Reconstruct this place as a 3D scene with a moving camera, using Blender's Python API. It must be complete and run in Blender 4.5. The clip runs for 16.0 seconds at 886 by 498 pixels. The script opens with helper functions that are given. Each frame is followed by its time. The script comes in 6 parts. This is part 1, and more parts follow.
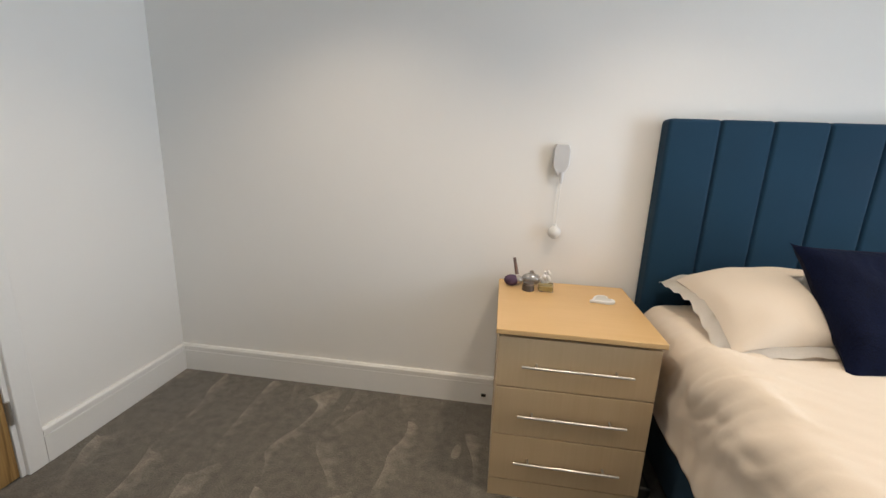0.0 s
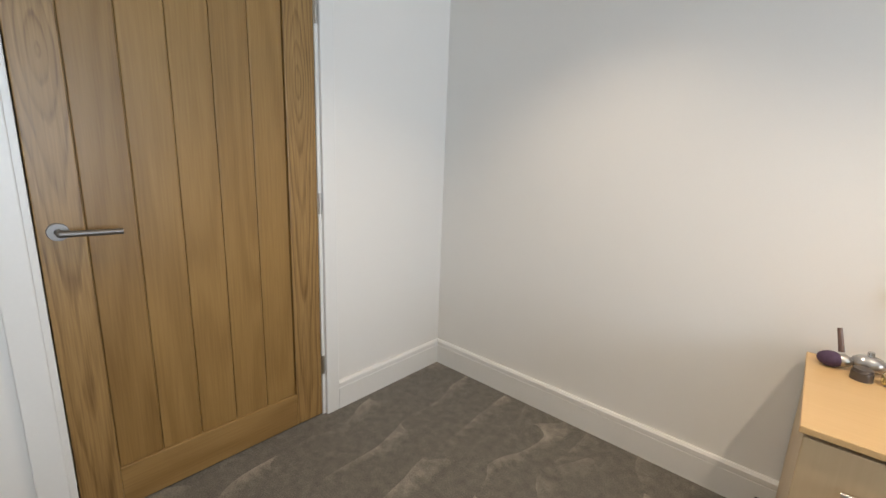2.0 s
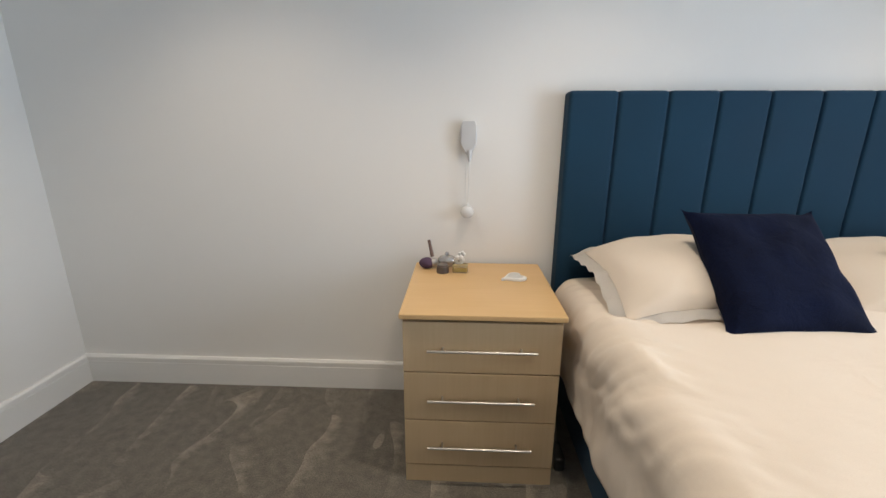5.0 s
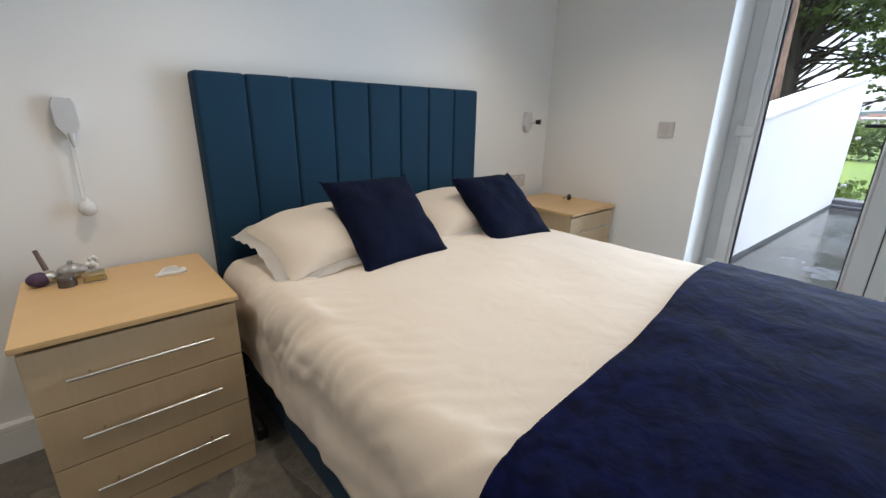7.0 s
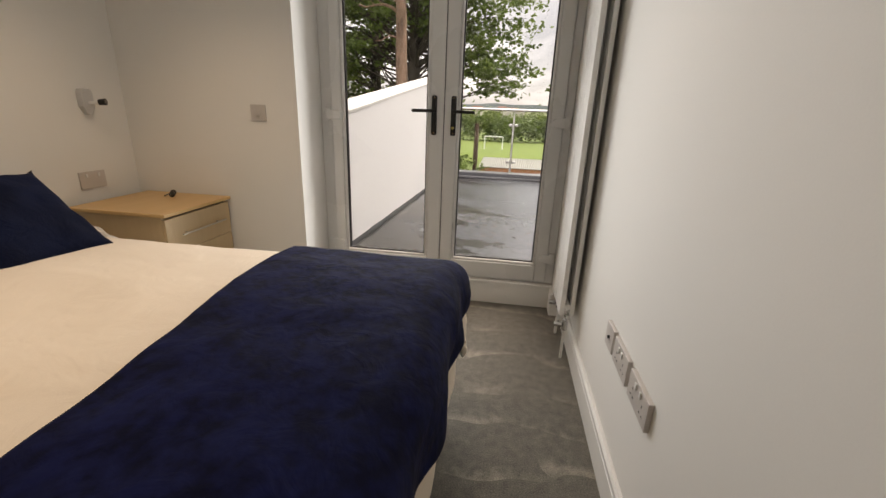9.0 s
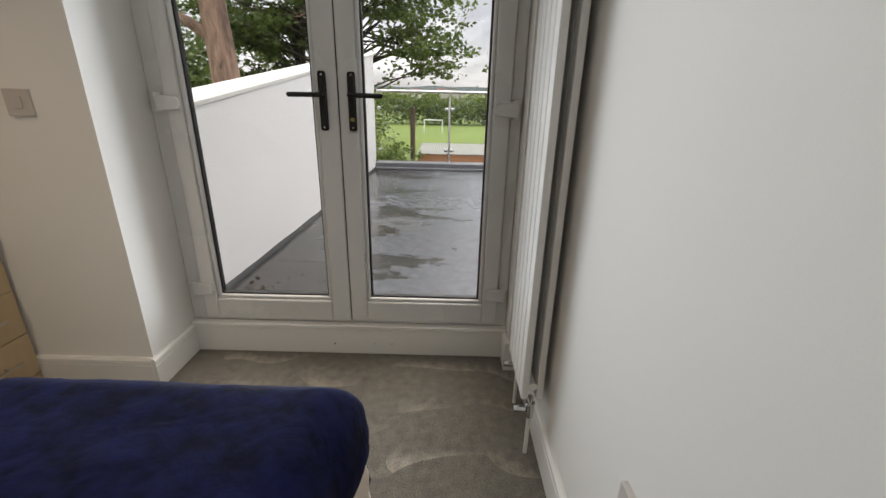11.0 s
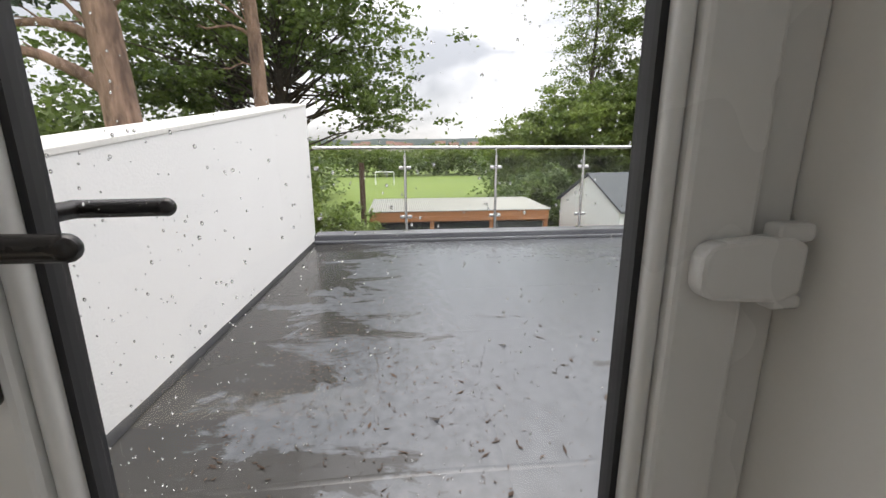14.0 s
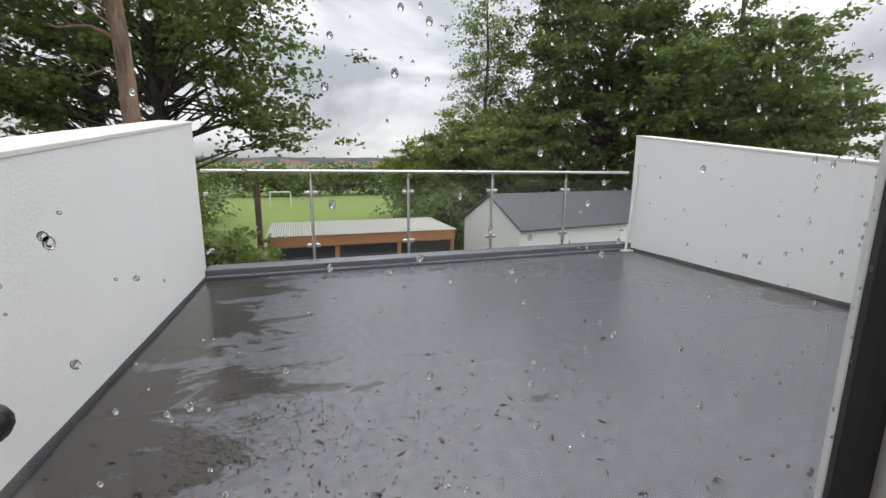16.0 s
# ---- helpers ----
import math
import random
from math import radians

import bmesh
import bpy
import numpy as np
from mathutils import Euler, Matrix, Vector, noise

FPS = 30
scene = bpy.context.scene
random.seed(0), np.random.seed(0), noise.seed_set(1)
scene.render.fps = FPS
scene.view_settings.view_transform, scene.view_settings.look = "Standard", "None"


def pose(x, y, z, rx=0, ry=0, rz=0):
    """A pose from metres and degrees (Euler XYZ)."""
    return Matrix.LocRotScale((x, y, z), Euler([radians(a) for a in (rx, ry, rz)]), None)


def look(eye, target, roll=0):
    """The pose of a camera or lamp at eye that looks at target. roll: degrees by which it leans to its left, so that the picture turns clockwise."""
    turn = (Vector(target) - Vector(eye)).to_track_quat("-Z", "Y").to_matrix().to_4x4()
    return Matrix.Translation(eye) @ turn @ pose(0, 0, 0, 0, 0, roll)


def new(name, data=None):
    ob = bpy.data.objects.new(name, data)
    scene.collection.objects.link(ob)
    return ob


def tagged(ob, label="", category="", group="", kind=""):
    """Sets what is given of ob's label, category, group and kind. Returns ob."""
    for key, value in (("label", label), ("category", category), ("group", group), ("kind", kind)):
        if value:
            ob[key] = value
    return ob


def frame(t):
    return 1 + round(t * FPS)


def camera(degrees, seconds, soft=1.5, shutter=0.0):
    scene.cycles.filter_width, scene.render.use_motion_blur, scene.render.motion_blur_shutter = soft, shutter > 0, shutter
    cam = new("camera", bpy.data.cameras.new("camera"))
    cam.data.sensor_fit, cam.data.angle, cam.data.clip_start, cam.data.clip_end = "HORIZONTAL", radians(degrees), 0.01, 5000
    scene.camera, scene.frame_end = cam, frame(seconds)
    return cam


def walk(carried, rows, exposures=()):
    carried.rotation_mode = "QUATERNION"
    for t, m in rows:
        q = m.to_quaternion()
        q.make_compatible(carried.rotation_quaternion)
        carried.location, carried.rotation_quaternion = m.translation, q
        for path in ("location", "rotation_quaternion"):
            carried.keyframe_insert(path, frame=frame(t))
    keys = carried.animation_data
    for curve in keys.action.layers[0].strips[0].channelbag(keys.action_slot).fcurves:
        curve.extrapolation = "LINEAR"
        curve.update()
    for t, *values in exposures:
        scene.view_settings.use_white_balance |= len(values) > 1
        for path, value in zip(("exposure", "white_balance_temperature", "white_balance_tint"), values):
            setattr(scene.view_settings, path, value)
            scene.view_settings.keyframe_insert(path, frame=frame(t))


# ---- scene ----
cam = camera(93.5, 16.0)
PATH = [
    (0, (1.651, -1.855, 1.22), (1.387, 0.071, 0.75), 2.3),
    (0.5, (1.651, -1.82, 1.222), (1.003, 0.02, 0.782), 2.6),
    (1, (1.643, -1.772, 1.231), (0.644, -0.095, 0.794), 2.4),
    (1.5, (1.606, -1.777, 1.231), (0.388, -0.249, 0.804), 2.5),
    (2, (1.604, -1.795, 1.23), (0.309, -0.331, 0.808), 2.3),
    (2.5, (1.63, -1.787, 1.229), (0.385, -0.281, 0.802), 1.9),
    (3, (1.687, -1.768, 1.224), (0.593, -0.152, 0.785), 1.5),
    (5.5, (1.864, -1.801, 1.206), (2.126, 0.107, 0.665), 0.3),
    (6, (1.862, -1.849, 1.208), (2.487, -0.034, 0.648), 0.6),
    (6.5, (1.861, -1.888, 1.218), (2.82, -0.235, 0.628), 0.9),
    (7, (1.878, -1.943, 1.218), (3.135, -0.511, 0.611), 1.1),
    (7.5, (1.908, -1.975, 1.210), (3.446, -0.848, 0.602), 1.4),
    (8, (2.012, -2.09, 1.212), (3.736, -1.286, 0.595), 2.0),
    (8.5, (2.124, -2.209, 1.205), (3.955, -1.697, 0.585), 2.2),
    (9, (2.284, -2.274, 1.206), (4.166, -2.007, 0.583), 2.2),
    (9.5, (2.474, -2.294, 1.222), (4.369, -2.213, 0.588), 2.0),
    (12, (3.583, -2.356, 1.207), (5.46, -2.346, 0.516), 1.1),
    (12.5, (3.849, -2.365, 1.212), (5.733, -2.34, 0.542), 1.2),
    (13, (4.092, -2.325, 1.23), (5.993, -2.305, 0.61), 0.7),
    (13.5, (4.354, -2.3, 1.244), (6.277, -2.342, 0.697), 0.1),
    (14, (4.554, -2.271, 1.271), (6.488, -2.469, 0.804), -0.2),
    (14.5, (4.683, -2.189, 1.322), (6.6, -2.579, 0.906), -0.3),
    (15, (4.765, -2.16, 1.337), (6.653, -2.696, 0.95), 0.0),
    (15.5, (4.784, -2.164, 1.337), (6.648, -2.78, 0.958), 0.2),
    (16, (4.785, -2.167, 1.332), (6.638, -2.819, 0.953), 0.4),
]
EXPOSURES = [(0.0, 1.88, 6250, 11), (1.2, 2.12, 6300, 11), (2.0, 2.13, 6300, 11), (3.0, 2.07, 6200, 11), (5.5, 1.66, 5950, 10), (7.0, 1.48, 5750, 9), (7.6, 1.46, 6000, 10), (8.2, 1.27, 7000, 13), (9.0, 1.06, 7800, 16), (9.7, 0.96, 7600, 15),
             (12.0, 0.86, 6750, 12), (13.0, 0.88, 6750, 12), (13.5, 1.00, 6750, 12), (14.1, 1.00, 6850, 12), (14.5, 0.78, 6800, 11), (15.0, 0.58, 6700, 10), (16.0, 0.50, 6700, 10)]
walk(cam, [(t, look(eye, target, roll)) for t, eye, target, roll in PATH], EXPOSURES)

# ---- light ----
world = bpy.data.worlds.new("overcast_sky")
scene.world = world
world.use_nodes = True
wn, wl = world.node_tree.nodes, world.node_tree.links
wn.clear()
w_out = wn.new("ShaderNodeOutputWorld")
w_bg = wn.new("ShaderNodeBackground")
w_sky = wn.new("ShaderNodeTexSky")
w_sky.sky_type, w_sky.sun_disc = "NISHITA", False
w_sky.sun_elevation, w_sky.sun_rotation = radians(65), radians(105)
w_co = wn.new("ShaderNodeTexCoord")
w_map = wn.new("ShaderNodeMapping")
w_map.inputs["Scale"].default_value = (1.0, 1.0, 2.6)
w_n = wn.new("ShaderNodeTexNoise")
w_n.inputs["Scale"].default_value, w_n.inputs["Detail"].default_value = 2.6, 6
w_n.inputs["Roughness"].default_value, w_n.inputs["Distortion"].default_value = 0.55, 0.4
w_r = wn.new("ShaderNodeValToRGB")
w_r.color_ramp.elements[0].position, w_r.color_ramp.elements[0].color = 0.36, (3.1, 3.25, 3.55, 1)
w_r.color_ramp.elements[1].position, w_r.color_ramp.elements[1].color = 0.64, (8.0, 8.2, 8.6, 1)
w_mix = wn.new("ShaderNodeMixRGB")
w_mix.inputs[0].default_value = 0.9
wl.new(w_co.outputs["Generated"], w_map.inputs[0])
wl.new(w_map.outputs[0], w_n.inputs["Vector"])
wl.new(w_n.outputs["Fac"], w_r.inputs[0])
# an overcast sky is brightest overhead
w_sep = wn.new("ShaderNodeSeparateXYZ")
w_rise = wn.new("ShaderNodeMapRange")
w_rise.inputs["From Min"].default_value, w_rise.inputs["From Max"].default_value = 0.0, 1.0
w_rise.inputs["To Min"].default_value, w_rise.inputs["To Max"].default_value = 0.68, 3.0
w_mul = wn.new("ShaderNodeVectorMath")
w_mul.operation = "SCALE"
wl.new(w_co.outputs["Generated"], w_sep.inputs[0])
wl.new(w_sep.outputs["Z"], w_rise.inputs["Value"])
wl.new(w_r.outputs[0], w_mul.inputs[0])
wl.new(w_rise.outputs[0], w_mul.inputs["Scale"])
wl.new(w_sky.outputs[0], w_mix.inputs[1])
wl.new(w_mul.outputs[0], w_mix.inputs[2])
wl.new(w_mix.outputs[0], w_bg.inputs[0])
w_bg.inputs[1].default_value = 0.1
wl.new(w_bg.outputs[0], w_out.inputs[0])

sun_data = bpy.data.lights.new("sun", "SUN")
sun_data.energy, sun_data.angle, sun_data.color = 0.8, radians(40), (1.0, 0.97, 0.93)
sun = new("sun", sun_data)
sun.matrix_world = look((0, 0, 20), (-4.5, 1.2, 10))


# daylight standing in the opening of the glazed doors
day_data = bpy.data.lights.new("door_daylight", "AREA")
day_data.shape, day_data.size, day_data.size_y, day_data.energy, day_data.color = "RECTANGLE", 1.12, 1.80, 11.5, (0.80, 0.90, 1.0)
day_data.spread = radians(130)
day = new("door_daylight", day_data)
day.matrix_world = look((4.805, -1.75, 1.18), (0.0, -1.75, 1.18))


# ---- materials ----
def nodes_of(name):
    m = bpy.data.materials.new(name)
    m.use_nodes = True
    return m, m.node_tree.nodes, m.node_tree.links, m.node_tree.nodes["Principled BSDF"]


def mat(name, c1, c2=None, rough=0.6, metal=0.0, coarse=1.5, fine=40.0, stretch=(1, 1, 1), bump=0.0, depth=0.002, sheen=0.0, spread=0.25, rvar=0.08, coat=0.0, spec=0.5, crinkle=0.0, crinkle_scale=9.0):
    """Painted, woven or moulded surface: two scales of noise drive colour, gloss and relief."""
    m, n, l, b = nodes_of(name)
    c2 = c2 or tuple(v * 0.88 for v in c1)
    co = n.new("ShaderNodeTexCoord")
    mp = n.new("ShaderNodeMapping")
    mp.inputs["Scale"].default_value = stretch
    l.new(co.outputs["Object"], mp.inputs[0])
    big, small = n.new("ShaderNodeTexNoise"), n.new("ShaderNodeTexNoise")
    big.inputs["Scale"].default_value, big.inputs["Detail"].default_value = coarse, 4
    small.inputs["Scale"].default_value, small.inputs["Detail"].default_value = fine, 5
    mixv = n.new("ShaderNodeMath")
    mixv.operation = "MULTIPLY_ADD"
    mixv.inputs[1].default_value = 0.5
    half = n.new("ShaderNodeMath")
    half.operation = "MULTIPLY"
    half.inputs[1].default_value = 0.5
    for t in (big, small):
        l.new(mp.outputs[0], t.inputs["Vector"])
    l.new(small.outputs["Fac"], half.inputs[0])
    l.new(big.outputs["Fac"], mixv.inputs[0])
    l.new(half.outputs[0], mixv.inputs[2])
    ramp = n.new("ShaderNodeValToRGB")
    ramp.color_ramp.elements[0].position, ramp.color_ramp.elements[0].color = 0.5 - spread, (*c2, 1)
    ramp.color_ramp.elements[1].position, ramp.color_ramp.elements[1].color = 0.5 + spread, (*c1, 1)
    l.new(mixv.outputs[0], ramp.inputs[0])
    l.new(ramp.outputs[0], b.inputs["Base Color"])
    rr = n.new("ShaderNodeMapRange")
    rr.inputs["To Min"].default_value, rr.inputs["To Max"].default_value = max(0.02, rough - rvar), min(1, rough + rvar)
    l.new(big.outputs["Fac"], rr.inputs["Value"])
    l.new(rr.outputs[0], b.inputs["Roughness"])
    b.inputs["Metallic"].default_value = metal
    b.inputs["Coat Weight"].default_value = coat
    b.inputs["Specular IOR Level"].default_value = spec
    if sheen:
        b.inputs["Sheen Weight"].default_value, b.inputs["Sheen Roughness"].default_value = sheen, 0.5
    if bump:
        bp = n.new("ShaderNodeBump")
        bp.inputs["Strength"].default_value, bp.inputs["Distance"].default_value = bump, depth
        l.new(small.outputs["Fac"], bp.inputs["Height"])
        l.new(bp.outputs[0], b.inputs["Normal"])
        if crinkle:
            folds = n.new("ShaderNodeTexNoise")
            folds.inputs["Scale"].default_value, folds.inputs["Detail"].default_value, folds.inputs["Distortion"].default_value = crinkle_scale, 3, 1.4
            l.new(mp.outputs[0], folds.inputs["Vector"])
            bq = n.new("ShaderNodeBump")
            bq.inputs["Strength"].default_value, bq.inputs["Distance"].default_value = crinkle, 0.02
            l.new(folds.outputs["Fac"], bq.inputs["Height"])
            l.new(bq.outputs[0], bp.inputs["Normal"])
    return m


def wood(name, light, dark, along="z", rough=0.45, grain=55.0, figure=2.2, contrast=0.5, vary=0.25, fibre=0.6, ring=60.0):
    """Planed timber: long fibres, slow cathedral figure and a tone of its own for each piece."""
    m, n, l, b = nodes_of(name)
    co = n.new("ShaderNodeTexCoord")
    info = n.new("ShaderNodeObjectInfo")
    shift = n.new("ShaderNodeVectorMath")
    shift.operation = "ADD"
    mul = n.new("ShaderNodeMath")
    mul.operation = "MULTIPLY"
    mul.inputs[1].default_value = 13.0
    l.new(info.outputs["Random"], mul.inputs[0])
    l.new(co.outputs["Object"], shift.inputs[0])
    l.new(mul.outputs[0], shift.inputs[1])
    mp, mp2 = n.new("ShaderNodeMapping"), n.new("ShaderNodeMapping")
    s = [1.0, 1.0, 1.0]
    s["xyz".index(along)] = 0.035
    mp.inputs["Scale"].default_value = s
    s2 = [1.0, 1.0, 1.0]
    s2["xyz".index(along)] = 0.16
    mp2.inputs["Scale"].default_value = s2
    l.new(shift.outputs[0], mp.inputs[0])
    l.new(shift.outputs[0], mp2.inputs[0])
    fib = n.new("ShaderNodeTexNoise")
    fib.inputs["Scale"].default_value, fib.inputs["Detail"].default_value = grain * 3, 4
    l.new(mp.outputs[0], fib.inputs["Vector"])
    fig = n.new("ShaderNodeTexNoise")
    fig.inputs["Scale"].default_value, fig.inputs["Detail"].default_value, fig.inputs["Distortion"].default_value = figure, 2, 0.3
    l.new(mp2.outputs[0], fig.inputs["Vector"])
    rings = n.new("ShaderNodeMath")
    rings.operation = "MULTIPLY"
    rings.inputs[1].default_value = ring
    l.new(fig.outputs["Fac"], rings.inputs[0])
    wave = n.new("ShaderNodeMath")
    wave.operation = "SINE"
    l.new(rings.outputs[0], wave.inputs[0])
    add = n.new("ShaderNodeMath")
    add.operation = "MULTIPLY_ADD"
    add.inputs[1].default_value = 0.14 * contrast
    l.new(wave.outputs[0], add.inputs[0])
    soft = n.new("ShaderNodeMath")
    soft.operation = "MULTIPLY_ADD"
    soft.inputs[1].default_value, soft.inputs[2].default_value = fibre, 0.5 - 0.5 * fibre
    l.new(fib.outputs["Fac"], soft.inputs[0])
    l.new(soft.outputs[0], add.inputs[2])
    tone = n.new("ShaderNodeMath")
    tone.operation = "MULTIPLY_ADD"
    tone.inputs[1].default_value = vary
    l.new(info.outputs["Random"], tone.inputs[0])
    l.new(add.outputs[0], tone.inputs[2])
    ramp = n.new("ShaderNodeValToRGB")
    ramp.color_ramp.elements[0].position, ramp.color_ramp.elements[0].color = 0.3, (*dark, 1)
    ramp.color_ramp.elements[1].position, ramp.color_ramp.elements[1].color = 0.85, (*light, 1)
    l.new(tone.outputs[0], ramp.inputs[0])
    l.new(ramp.outputs[0], b.inputs["Base Color"])
    b.inputs["Roughness"].default_value = rough
    bp = n.new("ShaderNodeBump")
    bp.inputs["Strength"].default_value, bp.inputs["Distance"].default_value = 0.15, 0.0006
    l.new(fib.outputs["Fac"], bp.inputs["Height"])
    l.new(bp.outputs[0], b.inputs["Normal"])
    return m


def cathedral(name, light, dark, heart_y, heart_z, half, rough=0.38):
    """Flat-sawn oak board: nested arches round a heart, ragged along the fibre."""
    m, n, l, b = nodes_of(name)
    co = n.new("ShaderNodeTexCoord")
    sep = n.new("ShaderNodeSeparateXYZ")
    l.new(co.outputs["Object"], sep.inputs[0])

    def calc(op, *args):
        k = n.new("ShaderNodeMath")
        k.operation = op
        for q, v in enumerate(args):
            if isinstance(v, (int, float)):
                k.inputs[q].default_value = v
            else:
                l.new(v, k.inputs[q])
        return k.outputs[0]

    def streak(scale, sy, sz, detail):
        mp = n.new("ShaderNodeMapping")
        mp.inputs["Scale"].default_value = (sy, sy, sz)
        l.new(co.outputs["Object"], mp.inputs[0])
        t = n.new("ShaderNodeTexNoise")
        t.inputs["Scale"].default_value, t.inputs["Detail"].default_value = scale, detail
        l.new(mp.outputs[0], t.inputs["Vector"])
        return t.outputs["Fac"]
    dy = calc("DIVIDE", calc("SUBTRACT", sep.outputs["Y"], heart_y), half)
    dz = calc("DIVIDE", calc("SUBTRACT", sep.outputs["Z"], heart_z), 0.17)
    # far from the heart the arches run out into straight grain
    dz = calc("DIVIDE", dz, calc("MULTIPLY_ADD", calc("ABSOLUTE", dz), 0.45, 1.0))
    d = calc("SQRT", calc("MULTIPLY_ADD", dy, dy, calc("MULTIPLY", dz, dz)))
    d = calc("MULTIPLY_ADD", streak(1.0, 6.0, 1.4, 1), 0.75, d)
    d = calc("MULTIPLY_ADD", streak(1.0, 80.0, 5.0, 2), 0.12, d)
    saw = calc("FRACT", calc("MULTIPLY", d, 3.1))
    late = calc("POWER", saw, 3.6)
    late = calc("MULTIPLY", late, calc("MINIMUM", calc("MULTIPLY", calc("SUBTRACT", 1.0, saw), 5.0), 1.0))
    late = calc("MULTIPLY", late, calc("MULTIPLY_ADD", streak(1.0, 16.0, 2.2, 2), 1.5, -0.05))
    fibre = streak(170.0, 1.0, 0.035, 4)
    tone = calc("MULTIPLY_ADD", fibre, 0.5, calc("MULTIPLY", late, -0.50))
    ramp = n.new("ShaderNodeValToRGB")
    ramp.color_ramp.elements[0].position, ramp.color_ramp.elements[0].color = -0.0, (*dark, 1)
    ramp.color_ramp.elements[1].position, ramp.color_ramp.elements[1].color = 0.36, (*light, 1)
    l.new(tone, ramp.inputs[0])
    l.new(ramp.outputs[0], b.inputs["Base Color"])
    b.inputs["Roughness"].default_value = rough
    bp = n.new("ShaderNodeBump")
    bp.inputs["Strength"].default_value, bp.inputs["Distance"].default_value = 0.15, 0.0006
    l.new(fibre, bp.inputs["Height"])
    l.new(bp.outputs[0], b.inputs["Normal"])
    return m


def glass_mat(name, tint=(1, 1, 1), rough=0.0, ior=1.45):
    m, n, l, b = nodes_of(name)
    b.inputs["Base Color"].default_value = (*tint, 1)
    b.inputs["Roughness"].default_value, b.inputs["IOR"].default_value = rough, ior
    b.inputs["Transmission Weight"].default_value = 1.0
    return m


def leaf_mat(name, c1, c2):
    m, n, l, b = nodes_of(name)
    geo = n.new("ShaderNodeNewGeometry")
    ramp = n.new("ShaderNodeValToRGB")
    ramp.color_ramp.elements[0].color, ramp.color_ramp.elements[1].color = (*c2, 1), (*c1, 1)
    co = n.new("ShaderNodeTexCoord")
    # broad noise paints lit clumps and shaded hollows into the leaf colour
    clump_light = n.new("ShaderNodeTexNoise")
    clump_light.inputs["Scale"].default_value, clump_light.inputs["Detail"].default_value = 0.9, 3
    l.new(co.outputs["Object"], clump_light.inputs["Vector"])
    tone = n.new("ShaderNodeMath")
    tone.operation = "MULTIPLY_ADD"
    tone.inputs[1].default_value = 0.45
    spreadn = n.new("ShaderNodeMapRange")
    spreadn.inputs["From Min"].default_value, spreadn.inputs["From Max"].default_value = 0.35, 0.65
    spreadn.inputs["To Min"].default_value, spreadn.inputs["To Max"].default_value = 0.0, 0.65
    l.new(clump_light.outputs["Fac"], spreadn.inputs["Value"])
    l.new(geo.outputs["Random Per Island"], tone.inputs[0])
    l.new(spreadn.outputs[0], tone.inputs[2])
    l.new(tone.outputs[0], ramp.inputs[0])
    l.new(ramp.outputs[0], b.inputs["Base Color"])
    b.inputs["Roughness"].default_value = 0.55
    tr = n.new("ShaderNodeBsdfTranslucent")
    l.new(ramp.outputs[0], tr.inputs[0])
    mx = n.new("ShaderNodeMixShader")
    mx.inputs[0].default_value = 0.42
    l.new(b.outputs[0], mx.inputs[1])
    l.new(tr.outputs[0], mx.inputs[2])
    l.new(mx.outputs[0], n["Material Output"].inputs[0])
    return m


